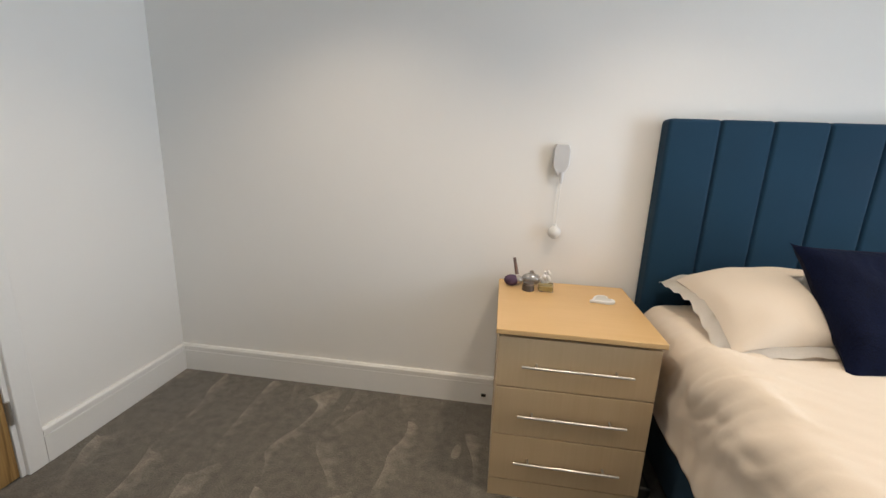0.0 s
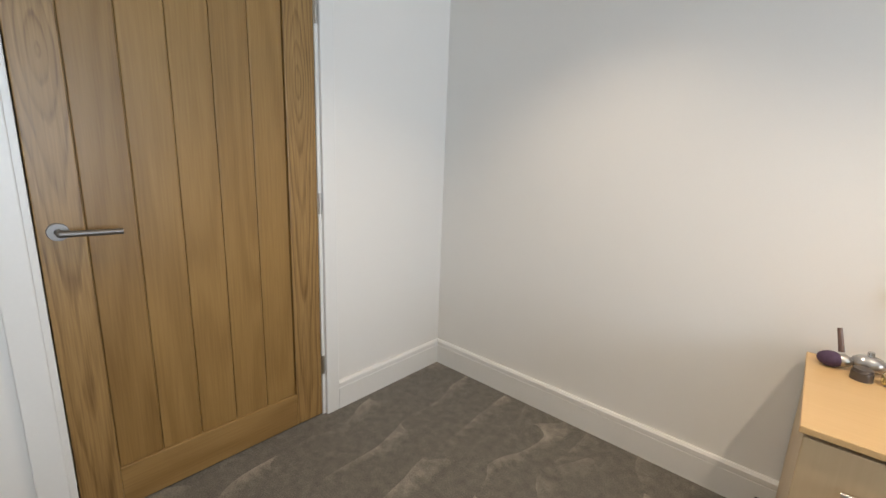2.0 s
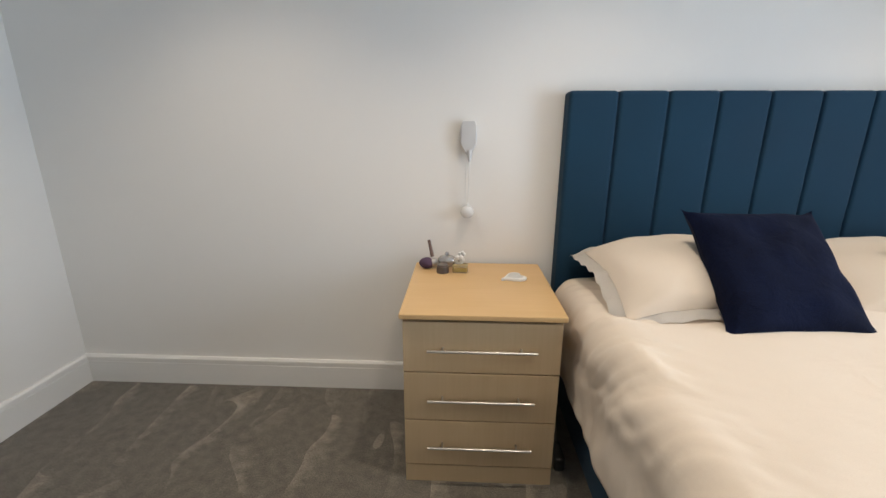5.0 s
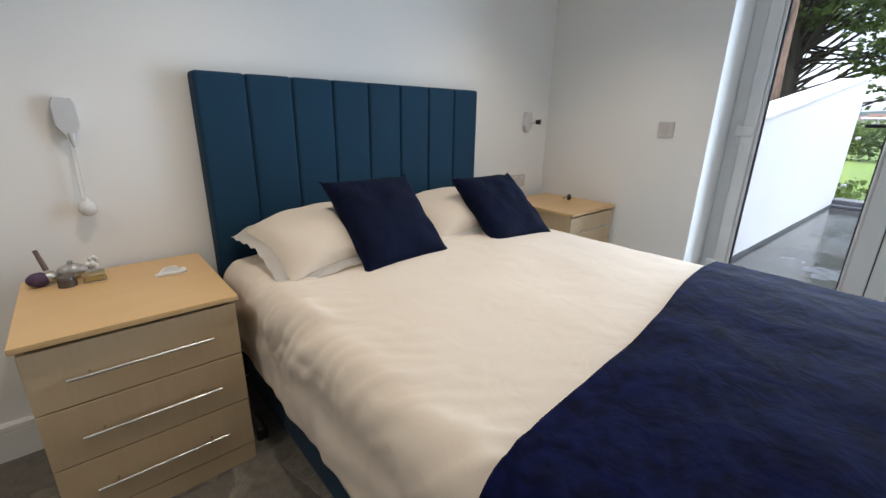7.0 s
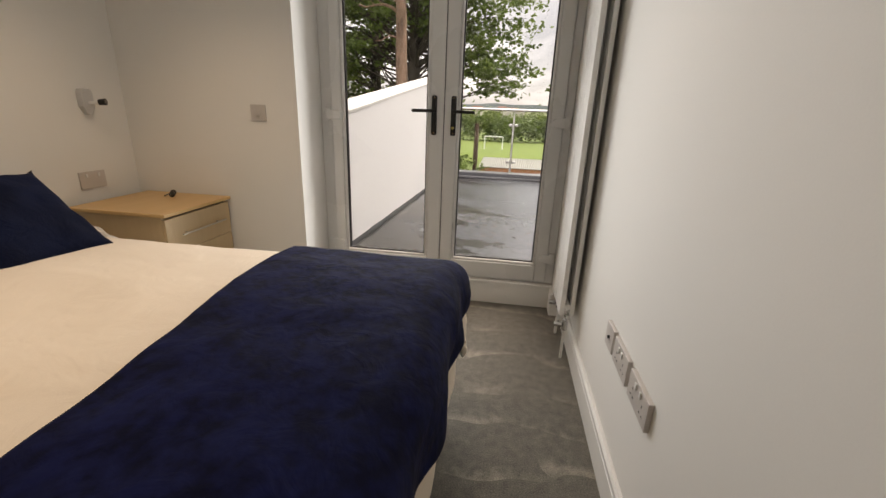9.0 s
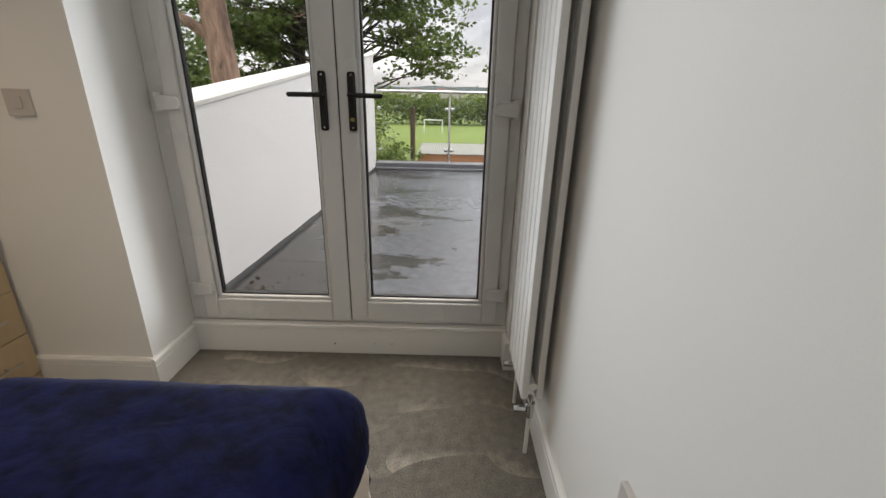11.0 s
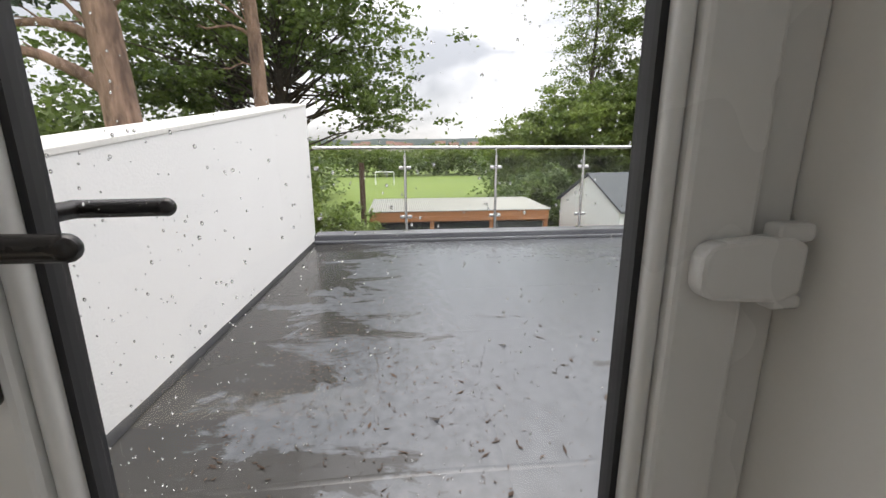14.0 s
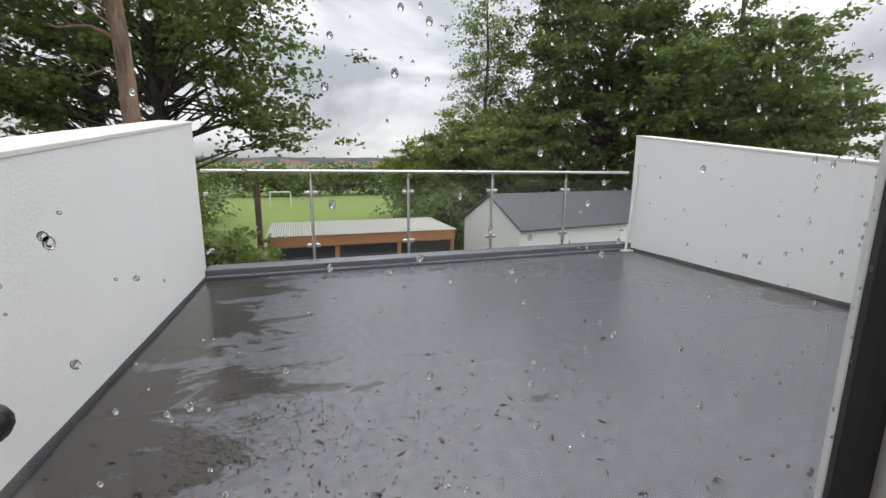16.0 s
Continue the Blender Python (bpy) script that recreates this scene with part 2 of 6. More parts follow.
def carpet_mat():
    """Cut-pile carpet with pale brushed tracks left by a vacuum cleaner."""
    m, n, l, b = nodes_of("carpet_pile")
    co = n.new("ShaderNodeTexCoord")
    mp = n.new("ShaderNodeMapping")
    mp.inputs["Scale"].default_value = (4.2, 1.7, 1)
    mp.inputs["Rotation"].default_value = (0, 0, radians(-14))
    l.new(co.outputs["Object"], mp.inputs[0])
    tracks, blotch, pile = n.new("ShaderNodeTexNoise"), n.new("ShaderNodeTexNoise"), n.new("ShaderNodeTexNoise")
    tracks.inputs["Scale"].default_value, tracks.inputs["Detail"].default_value, tracks.inputs["Distortion"].default_value = 1.0, 1, 0.2
    blotch.inputs["Scale"].default_value, blotch.inputs["Detail"].default_value = 26.0, 8
    pile.inputs["Scale"].default_value, pile.inputs["Detail"].default_value = 190, 4
    l.new(mp.outputs[0], tracks.inputs["Vector"])
    l.new(co.outputs["Object"], blotch.inputs["Vector"])
    l.new(co.outputs["Object"], pile.inputs["Vector"])
    r1 = n.new("ShaderNodeValToRGB")
    r1.color_ramp.elements[0].position, r1.color_ramp.elements[0].color = 0.36, (0.072, 0.064, 0.051, 1)
    r1.color_ramp.elements[1].position, r1.color_ramp.elements[1].color = 0.80, (0.34, 0.304, 0.244, 1)
    # wedge-shaped strokes: each stroke widens along its length
    sep = n.new("ShaderNodeSeparateXYZ")
    l.new(mp.outputs[0], sep.inputs[0])

    def node(op, a, b=None, c=None):
        k = n.new("ShaderNodeMath")
        k.operation = op
        for q, v in enumerate((a, b, c)):
            if v is None:
                continue
            if isinstance(v, (int, float)):
                k.inputs[q].default_value = v
            else:
                l.new(v, k.inputs[q])
        return k.outputs[0]
    warp = node("MULTIPLY_ADD", tracks.outputs["Fac"], 1.9, sep.outputs["X"])
    u = node("FRACT", warp)
    v = node("FRACT", node("MULTIPLY_ADD", tracks.outputs["Fac"], 1.1, node("MULTIPLY_ADD", node("FLOOR", warp), 0.37, sep.outputs["Y"])))
    gap = node("SUBTRACT", node("MULTIPLY_ADD", v, 0.42, 0.06), u)
    stroke = node("MINIMUM", node("MAXIMUM", node("MULTIPLY", node("MULTIPLY_ADD", blotch.outputs["Fac"], 0.55, node("SUBTRACT", gap, 0.255)), 2.0), 0.0), 1.0)
    patch = n.new("ShaderNodeTexNoise")
    patch.inputs["Scale"].default_value, patch.inputs["Detail"].default_value = 3.2, 4
    l.new(co.outputs["Object"], patch.inputs["Vector"])
    fibre_mix = node("MINIMUM", node("MAXIMUM", node("MULTIPLY_ADD", patch.outputs["Fac"], 2.6, -0.9), 0.0), 1.0)
    mixv = n.new("ShaderNodeMath")
    mixv.operation = "MULTIPLY_ADD"
    mixv.inputs[1].default_value = 0.24
    l.new(blotch.outputs["Fac"], mixv.inputs[0])
    l.new(node("MULTIPLY_ADD", node("MULTIPLY", stroke, fibre_mix), 0.42, 0.345), mixv.inputs[2])
    l.new(mixv.outputs[0], r1.inputs[0])
    mul = n.new("ShaderNodeMixRGB")
    mul.blend_type = "MULTIPLY"
    mul.inputs[0].default_value = 0.75
    r2 = n.new("ShaderNodeValToRGB")
    r2.color_ramp.elements[0].position, r2.color_ramp.elements[0].color = 0.3, (0.45, 0.45, 0.45, 1)
    r2.color_ramp.elements[1].position, r2.color_ramp.elements[1].color = 0.65, (1.15, 1.15, 1.15, 1)
    l.new(pile.outputs["Fac"], r2.inputs[0])
    l.new(r1.outputs[0], mul.inputs[1])
    l.new(r2.outputs[0], mul.inputs[2])
    l.new(mul.outputs[0], b.inputs["Base Color"])
    b.inputs["Roughness"].default_value = 0.95
    b.inputs["Sheen Weight"].default_value = 0.25
    bp = n.new("ShaderNodeBump")
    bp.inputs["Strength"].default_value, bp.inputs["Distance"].default_value = 0.7, 0.004
    l.new(pile.outputs["Fac"], bp.inputs["Height"])
    l.new(bp.outputs[0], b.inputs["Normal"])
    return m


def roof_mat():
    """Grey glass-fibre roof coat, patchily wet: dark glossy puddles and drying streaks."""
    m, n, l, b = nodes_of("wet_grey_roof_coating")
    co = n.new("ShaderNodeTexCoord")
    mp = n.new("ShaderNodeMapping")
    mp.inputs["Scale"].default_value = (1.7, 0.95, 1)
    mp.inputs["Location"].default_value = (3.1, 0.4, 0)
    l.new(co.outputs["Object"], mp.inputs[0])
    wet, fine, speck = n.new("ShaderNodeTexNoise"), n.new("ShaderNodeTexNoise"), n.new("ShaderNodeTexNoise")
    wet.inputs["Scale"].default_value, wet.inputs["Detail"].default_value, wet.inputs["Roughness"].default_value, wet.inputs["Distortion"].default_value = 1.5, 9, 0.68, 0.5
    fine.inputs["Scale"].default_value, fine.inputs["Detail"].default_value = 14, 6
    speck.inputs["Scale"].default_value, speck.inputs["Detail"].default_value = 120, 3
    l.new(mp.outputs[0], wet.inputs["Vector"])
    l.new(co.outputs["Object"], fine.inputs["Vector"])
    l.new(co.outputs["Object"], speck.inputs["Vector"])
    # more standing water towards the white wall on the north edge
    sep = n.new("ShaderNodeSeparateXYZ")
    l.new(co.outputs["Object"], sep.inputs[0])
    edge = n.new("ShaderNodeMapRange")
    edge.inputs["To Min"].default_value, edge.inputs["To Max"].default_value = -0.12, 0.21
    edge.inputs["From Min"].default_value, edge.inputs["From Max"].default_value = -2.7, -1.1
    l.new(sep.outputs["Y"], edge.inputs["Value"])
    # the laps in the coating send the water out in tongues, a lap every 1.25 m
    lap, wave, fade, tongue, ends = n.new("ShaderNodeMath"), n.new("ShaderNodeMath"), n.new("ShaderNodeMapRange"), n.new("ShaderNodeMath"), n.new("ShaderNodeMapRange")
    lap.operation, lap.inputs[1].default_value, lap.inputs[2].default_value = "MULTIPLY_ADD", 2 * math.pi / 1.25, -7.02 * 2 * math.pi / 1.25
    wave.operation = "COSINE"
    fade.inputs["From Min"].default_value, fade.inputs["From Max"].default_value = -3.0, -1.7
    fade.inputs["To Min"].default_value, fade.inputs["To Max"].default_value = 0.0, 0.07
    tongue.operation = "MULTIPLY_ADD"
    ends.inputs["From Min"].default_value, ends.inputs["From Max"].default_value = -6.35, -6.95
    ends.inputs["To Min"].default_value, ends.inputs["To Max"].default_value = 0.0, 0.22
    l.new(sep.outputs["X"], lap.inputs[0])
    l.new(lap.outputs[0], wave.inputs[0])
    l.new(sep.outputs["Y"], fade.inputs["Value"])
    l.new(sep.outputs["Y"], ends.inputs["Value"])
    l.new(wave.outputs[0], tongue.inputs[0])
    l.new(fade.outputs[0], tongue.inputs[1])
    l.new(ends.outputs[0], tongue.inputs[2])
    reach = n.new("ShaderNodeMath")
    l.new(edge.outputs[0], reach.inputs[0])
    l.new(tongue.outputs[0], reach.inputs[1])
    sill = n.new("ShaderNodeMapRange")
    sill.inputs["From Min"].default_value, sill.inputs["From Max"].default_value = 5.02, 5.20
    sill.inputs["To Min"].default_value, sill.inputs["To Max"].default_value = 0.22, 0.0
    l.new(sep.outputs["X"], sill.inputs["Value"])
    both = n.new("ShaderNodeMath")
    l.new(reach.outputs[0], both.inputs[0])
    l.new(sill.outputs[0], both.inputs[1])
    add = n.new("ShaderNodeMath")
    l.new(wet.outputs["Fac"], add.inputs[0])
    l.new(both.outputs[0], add.inputs[1])
    rw = n.new("ShaderNodeValToRGB")
    rw.color_ramp.elements[0].position, rw.color_ramp.elements[0].color = 0.535, (0, 0, 0, 1)
    rw.color_ramp.elements[1].position, rw.color_ramp.elements[1].color = 0.575, (1, 1, 1, 1)
    l.new(add.outputs[0], rw.inputs[0])
    dry = n.new("ShaderNodeValToRGB")
    dry.color_ramp.elements[0].position, dry.color_ramp.elements[0].color = 0.35, (0.090, 0.095, 0.103, 1)
    dry.color_ramp.elements[1].position, dry.color_ramp.elements[1].color = 0.7, (0.122, 0.128, 0.139, 1)
    l.new(fine.outputs["Fac"], dry.inputs[0])
    mx = n.new("ShaderNodeMixRGB")
    mx.inputs[2].default_value = (0.046, 0.044, 0.041, 1)
    l.new(rw.outputs[0], mx.inputs[0])
    l.new(dry.outputs[0], mx.inputs[1])
    l.new(mx.outputs[0], b.inputs["Base Color"])
    ro = n.new("ShaderNodeMapRange")
    ro.inputs["To Min"].default_value, ro.inputs["To Max"].default_value = 0.25, 0.16
    l.new(rw.outputs[0], ro.inputs["Value"])
    l.new(ro.outputs[0], b.inputs["Roughness"])
    bp = n.new("ShaderNodeBump")
    bp.inputs["Strength"].default_value, bp.inputs["Distance"].default_value = 0.018, 0.002
    l.new(fine.outputs["Fac"], bp.inputs["Height"])
    l.new(bp.outputs[0], b.inputs["Normal"])
    return m


M_WALL = mat("warm_white_emulsion", (0.81, 0.795, 0.76), (0.785, 0.77, 0.735), 0.85, bump=0.12, fine=220, depth=0.001)
M_CEIL = mat("ceiling_white", (0.82, 0.82, 0.80), (0.79, 0.79, 0.77), 0.9, bump=0.1, fine=200, depth=0.001)
M_GLOSS = mat("white_satin_woodwork", (0.80, 0.79, 0.76), (0.77, 0.76, 0.73), 0.35, bump=0.05, fine=90, depth=0.0008)
M_UPVC = mat("white_upvc", (0.70, 0.695, 0.68), (0.67, 0.665, 0.65), 0.28, bump=0.03, fine=60, depth=0.0006)
M_CARPET = carpet_mat()
M_OAK = wood("oiled_oak", (0.37, 0.222, 0.074), (0.19, 0.102, 0.028), "z", 0.38, contrast=0.5, vary=0.14, figure=2.0, fibre=0.4, ring=90.0)
M_OAKLOCK = cathedral("figured_oak_lock_stile", (0.385, 0.235, 0.085), (0.16, 0.085, 0.026), -1.634, 1.47, 0.050)
M_OAKHINGE = cathedral("figured_oak_hinge_stile", (0.385, 0.235, 0.085), (0.16, 0.085, 0.026), -0.885, 1.50, 0.040)
M_OAKRAIL = wood("oiled_oak_rail", (0.39, 0.24, 0.088), (0.23, 0.128, 0.04), "y", 0.38, contrast=0.8, vary=0.1, figure=2.6, fibre=0.4, ring=120.0)
M_MAPLE = wood("pale_maple_laminate", (0.60, 0.458, 0.285), (0.49, 0.357, 0.205), "z", 0.42, grain=40, contrast=0.25, vary=0.08, fibre=0.3)
# maple of the tops: warm lamplight painted in as a more orange colour
M_MAPLELIT = wood("lamplit_maple_top", (0.68, 0.46, 0.23), (0.56, 0.36, 0.155), "x", 0.4, grain=40, contrast=0.25, vary=0.05, fibre=0.3)
M_GAPSHADE = mat("painted_gap_shade", (0.02, 0.018, 0.016), rough=0.9)
M_STEEL = mat("brushed_steel", (0.62, 0.59, 0.55), (0.5, 0.48, 0.45), 0.32, metal=1.0, fine=300, stretch=(1, 0.05, 1))
M_LEVER = mat("satin_steel_lever", (0.24, 0.228, 0.215), (0.19, 0.18, 0.17), 0.45, metal=1.0, fine=300, stretch=(1, 0.05, 1))
M_CHROME = mat("polished_chrome", (0.72, 0.72, 0.72), (0.62, 0.62, 0.62), 0.12, metal=1.0)
M_INOX = mat("stainless_rail", (0.66, 0.66, 0.65), (0.55, 0.55, 0.54), 0.24, metal=1.0, fine=120)
M_BLACKMETAL = mat("dark_bronze_handle", (0.028, 0.025, 0.024), (0.014, 0.013, 0.013), 0.25, metal=0.35, fine=80)
M_TEAL = mat("teal_blue_upholstery", (0.012, 0.047, 0.088), (0.008, 0.031, 0.062), 0.8, coarse=3, fine=420, bump=0.35, depth=0.0012, sheen=0.03, spec=0.2)
M_LINEN = mat("cream_brushed_cotton", (0.735, 0.645, 0.54), (0.675, 0.585, 0.475), 0.9, coarse=4, fine=500, bump=0.3, depth=0.0012, sheen=0.1, spec=0.2, crinkle=0.15, crinkle_scale=7.0)
M_FLANGE = mat("white_lace_trim", (0.84, 0.80, 0.74), (0.76, 0.72, 0.66), 0.9, fine=180, bump=0.5, depth=0.002)
M_NAVY = mat("navy_plush", (0.0048, 0.0073, 0.042), (0.0015, 0.0022, 0.014), 0.95, coarse=13, fine=34, bump=0.45, depth=0.003, sheen=0.02, spread=0.10, spec=0.08, crinkle=0.16, crinkle_scale=13.0)
M_NAVYC = mat("navy_velour_cushion", (0.0032, 0.0066, 0.026), (0.0013, 0.0028, 0.012), 0.9, coarse=5, fine=240, bump=0.4, depth=0.002, spec=0.12, crinkle=0.3, crinkle_scale=12.0, sheen=0.01, spread=0.12)
M_MATTRESS = mat("mattress_white", (0.72, 0.70, 0.66), rough=0.9, fine=200, bump=0.2)
M_PLASTIC = mat("white_plastic", (0.76, 0.76, 0.74), (0.72, 0.72, 0.70), 0.35)
M_SATIN = mat("satin_silver_plastic", (0.60, 0.60, 0.60), (0.55, 0.55, 0.55), 0.4, metal=0.1)
M_SOCKET = mat("satin_nickel_plate", (0.62, 0.575, 0.54), (0.57, 0.53, 0.50), 0.42, metal=0.2, fine=200)
M_BLACK = mat("black_plastic", (0.02, 0.02, 0.02), (0.012, 0.012, 0.012), 0.35)
M_GASKET = mat("black_rubber_gasket", (0.016, 0.016, 0.018), rough=0.55)
M_GLASS = glass_mat("clear_glass", (1, 1, 1), 0.0, 1.24)
M_BAL = glass_mat("balustrade_glass", (0.90, 0.95, 0.93), 0.0, 1.3)
M_DROP = glass_mat("rain_water", (1, 1, 1), 0.0, 1.33)
M_BULB = glass_mat("clear_bulb_glass", (0.97, 0.97, 0.97), 0.05)
M_STUCCO = mat("white_render", (0.82, 0.815, 0.80), (0.75, 0.745, 0.73), 0.9, coarse=1.2, fine=70, bump=0.5, depth=0.004)
M_CAP = mat("weathered_white_coping", (0.74, 0.73, 0.69), (0.58, 0.57, 0.53), 0.8, coarse=2.5, fine=40, bump=0.3, depth=0.003)
M_ROOF = roof_mat()
M_LEAD = mat("dark_wet_edge_strip", (0.030, 0.030, 0.032), (0.012, 0.012, 0.013), 0.6, coarse=4, fine=40, bump=0.4, depth=0.004)
M_KERB = mat("grey_roof_upstand", (0.15, 0.155, 0.17), (0.09, 0.092, 0.10), 0.35, coarse=3, fine=30, bump=0.3, depth=0.003)
M_WIRE = mat("dull_galvanised_wire", (0.20, 0.20, 0.20), (0.12, 0.12, 0.12), 0.55, metal=0.6, fine=60)
M_BROWNLEAF = leaf_mat("orange_brown_dead_leaf", (0.36, 0.17, 0.06), (0.10, 0.05, 0.025))
M_LITTER = leaf_mat("dead_leaf_litter", (0.12, 0.065, 0.036), (0.014, 0.012, 0.010))
M_CEDAR = wood("orange_cedar_cladding", (0.46, 0.20, 0.085), (0.30, 0.115, 0.045), "y", 0.6, contrast=0.4)
M_TIN = mat("weathered_corrugated_sheet", (0.50, 0.48, 0.44), (0.36, 0.34, 0.31), 0.6, coarse=1.2, fine=20)
M_SLATE = mat("dark_slate_roof", (0.085, 0.09, 0.10), (0.060, 0.064, 0.072), 0.65, coarse=2, fine=12, stretch=(1, 1, 1))
M_BARNWALL = mat("pale_grey_wall", (0.84, 0.85, 0.84), (0.76, 0.77, 0.76), 0.85, coarse=1, fine=15)
M_BARK = mat("reddish_pine_bark", (0.36, 0.235, 0.17), (0.11, 0.07, 0.052), 0.95, coarse=3, fine=14, stretch=(1, 1, 0.30), bump=1.0, depth=0.04, spread=0.13)
M_BARK2 = mat("dark_tree_bark", (0.085, 0.07, 0.055), (0.04, 0.033, 0.027), 0.95, coarse=4, fine=22, stretch=(1, 1, 0.35), bump=0.8, depth=0.02)
M_LEAF = leaf_mat("broad_leaf_green", (0.175, 0.245, 0.055), (0.040, 0.072, 0.018))
M_LEAFY = leaf_mat("young_leaf_green", (0.23, 0.30, 0.065), (0.07, 0.115, 0.026))
M_LEAFD = leaf_mat("dark_leaf_green", (0.165, 0.222, 0.046), (0.028, 0.054, 0.015))
M_NEEDLE = leaf_mat("pine_needle_green", (0.05, 0.085, 0.04), (0.02, 0.038, 0.02))
M_GRASS = mat("mown_field_grass", (0.165, 0.215, 0.035), (0.105, 0.155, 0.028), 0.95, coarse=0.12, fine=3.0, spread=0.2)
# blue-green cast puts the haze of distance into the woods' colour
M_HILL = mat("hazed_distant_woods", (0.045, 0.066, 0.058), (0.02, 0.034, 0.034), 1.0, coarse=0.012, fine=0.12, spread=0.12)
M_FARFIELD = mat("far_pasture", (0.16, 0.18, 0.07), (0.09, 0.11, 0.05), 1.0, coarse=0.02, fine=0.2)
M_SOIL = mat("yard_gravel", (0.20, 0.18, 0.15), (0.12, 0.10, 0.08), 0.95, coarse=1, fine=25, bump=0.5, depth=0.01)
M_FENCE = mat("dark_weathered_fence", (0.10, 0.085, 0.07), (0.05, 0.042, 0.036), 0.9, coarse=3, fine=30, stretch=(1, 1, 0.2))
M_RED = mat("red_tile_roofs", (0.22, 0.12, 0.09), (0.16, 0.09, 0.07), 0.8)
M_GREYHOUSE = mat("grey_render_houses", (0.5, 0.48, 0.45), (0.4, 0.38, 0.36), 0.8)


# ---- mesh helpers ----
def box(bm, x0, x1, y0, y1, z0, z1, bevel=0.0, seg=2):
    r = bmesh.ops.create_cube(bm, size=1.0, matrix=Matrix.LocRotScale(((x0 + x1) / 2, (y0 + y1) / 2, (z0 + z1) / 2), None, (abs(x1 - x0), abs(y1 - y0), abs(z1 - z0))))
    if bevel > 0:
        es = list({e for v in r["verts"] for e in v.link_edges})
        bmesh.ops.bevel(bm, geom=es, offset=bevel, segments=seg, profile=0.5, affect="EDGES")
    return bm


def boxed(*a, **k):
    return box(bmesh.new(), *a, **k)


def tube(bm, a, b, r0, r1=None, seg=12):
    r1 = r0 if r1 is None else r1
    a, b = Vector(a), Vector(b)
    m = Matrix.Translation((a + b) / 2) @ (b - a).to_track_quat("Z", "Y").to_matrix().to_4x4()
    bmesh.ops.create_cone(bm, cap_ends=True, segments=seg, radius1=r0, radius2=r1, depth=(b - a).length, matrix=m)
    return bm


def ball(bm, c, r, seg=14, scale=(1, 1, 1)):
    bmesh.ops.create_uvsphere(bm, u_segments=seg, v_segments=max(6, seg // 2), radius=r, matrix=Matrix.LocRotScale(c, None, scale))
    return bm


def prism(bm, outline, lo, hi, axis="z", bevel=0.0):
    """Extrude a closed outline of pairs along an axis."""
    def p3(u, v, w):
        return {"z": (u, v, w), "y": (u, w, v), "x": (w, u, v)}[axis]
    low = [bm.verts.new(p3(u, v, lo)) for u, v in outline]
    top = [bm.verts.new(p3(u, v, hi)) for u, v in outline]
    n = len(outline)
    fs = [bm.faces.new(low), bm.faces.new(top)] + [bm.faces.new((low[i], low[(i + 1) % n], top[(i + 1) % n], top[i])) for i in range(n)]
    bmesh.ops.recalc_face_normals(bm, faces=fs)
    if bevel > 0:
        bmesh.ops.bevel(bm, geom=list({e for f in fs for e in f.edges}), offset=bevel, segments=2, profile=0.5, affect="EDGES")
    return bm


def mesh_of(name, bm, material, smooth=False):
    me = bpy.data.meshes.new(name)
    bm.to_mesh(me)
    bm.free()
    me.materials.append(material)
    if smooth:
        me.polygons.foreach_set("use_smooth", [True] * len(me.polygons))
        me.set_sharp_from_angle(angle=radians(42))
    return me


def part(name, bm, material, parent, label="", smooth=False):
    ob = new(name, mesh_of(name, bm, material, smooth))
    ob.parent = parent
    if parent.parent is None:
        ob.matrix_parent_inverse = parent.matrix_basis.inverted()
    return tagged(ob, label)


def thing(name, base, label, category, group=""):
    ob = new(name)
    ob.empty_display_size = 0.1
    ob.location = base
    ob.matrix_basis = Matrix.Translation(base)
    return tagged(ob, label, category, group)


def setting(name, bm, material, label="", category="", smooth=False):
    return tagged(new(name, mesh_of(name, bm, material, smooth)), label, category, "", "structure")


def single(name, bm, material, label, category, group="", smooth=False, kind=""):
    return tagged(new(name, mesh_of(name, bm, material, smooth)), label, category, group, kind)


def raw_mesh(name, verts, faces, material, smooth=False):
    me = bpy.data.meshes.new(name)
    me.from_pydata(verts, [], faces)
    me.materials.append(material)
    if smooth:
        me.polygons.foreach_set("use_smooth", [True] * len(me.polygons))
    return me


# ---- the room shell ----
EAST, SOUTH, TOP = 4.59, -2.695, 2.40
REV_N, REV_S, OUT = -1.095, -2.635, 4.985      # sides of the door recess, outer face of the wall
DOOR_A, DOOR_B = -0.80, -1.715                # oak door opening

setting("floor", boxed(-0.25, 4.88, SOUTH - 0.2, 0.2, -0.12, 0.0), M_CARPET, "grey cut-pile carpet with brushed vacuum tracks", "carpet")
setting("wall_north", boxed(-0.25, OUT, 0.0, 0.25, -0.3, 2.6), M_WALL, "plain warm white painted plaster wall", "wall")
setting("wall_south", boxed(-0.25, 4.95, SOUTH - 0.22, SOUTH, -0.3, 2.6), M_WALL, "plain warm white painted plaster wall", "wall")
bm = bmesh.new()
box(bm, -0.22, 0.0, DOOR_A, 0.0, -0.3, 2.6)
box(bm, -0.22, 0.0, SOUTH, DOOR_B, -0.3, 2.6)
box(bm, -0.22, 0.0, DOOR_B, DOOR_A, 2.03, 2.6)
setting("wall_west", bm, M_WALL, "plain white painted wall with a doorway", "wall")
bm = bmesh.new()
box(bm, EAST, OUT, REV_N, 0.0, -0.3, 2.6)
box(bm, EAST, OUT, SOUTH, REV_N, 2.22, 2.6)
box(bm, 4.78, OUT, SOUTH, REV_S, -0.3, 2.22)
box(bm, 4.885, OUT, REV_S, REV_N, -0.3, 0.135)
setting("wall_east", bm, M_WALL, "white painted wall with a deep recess for glazed doors", "wall")
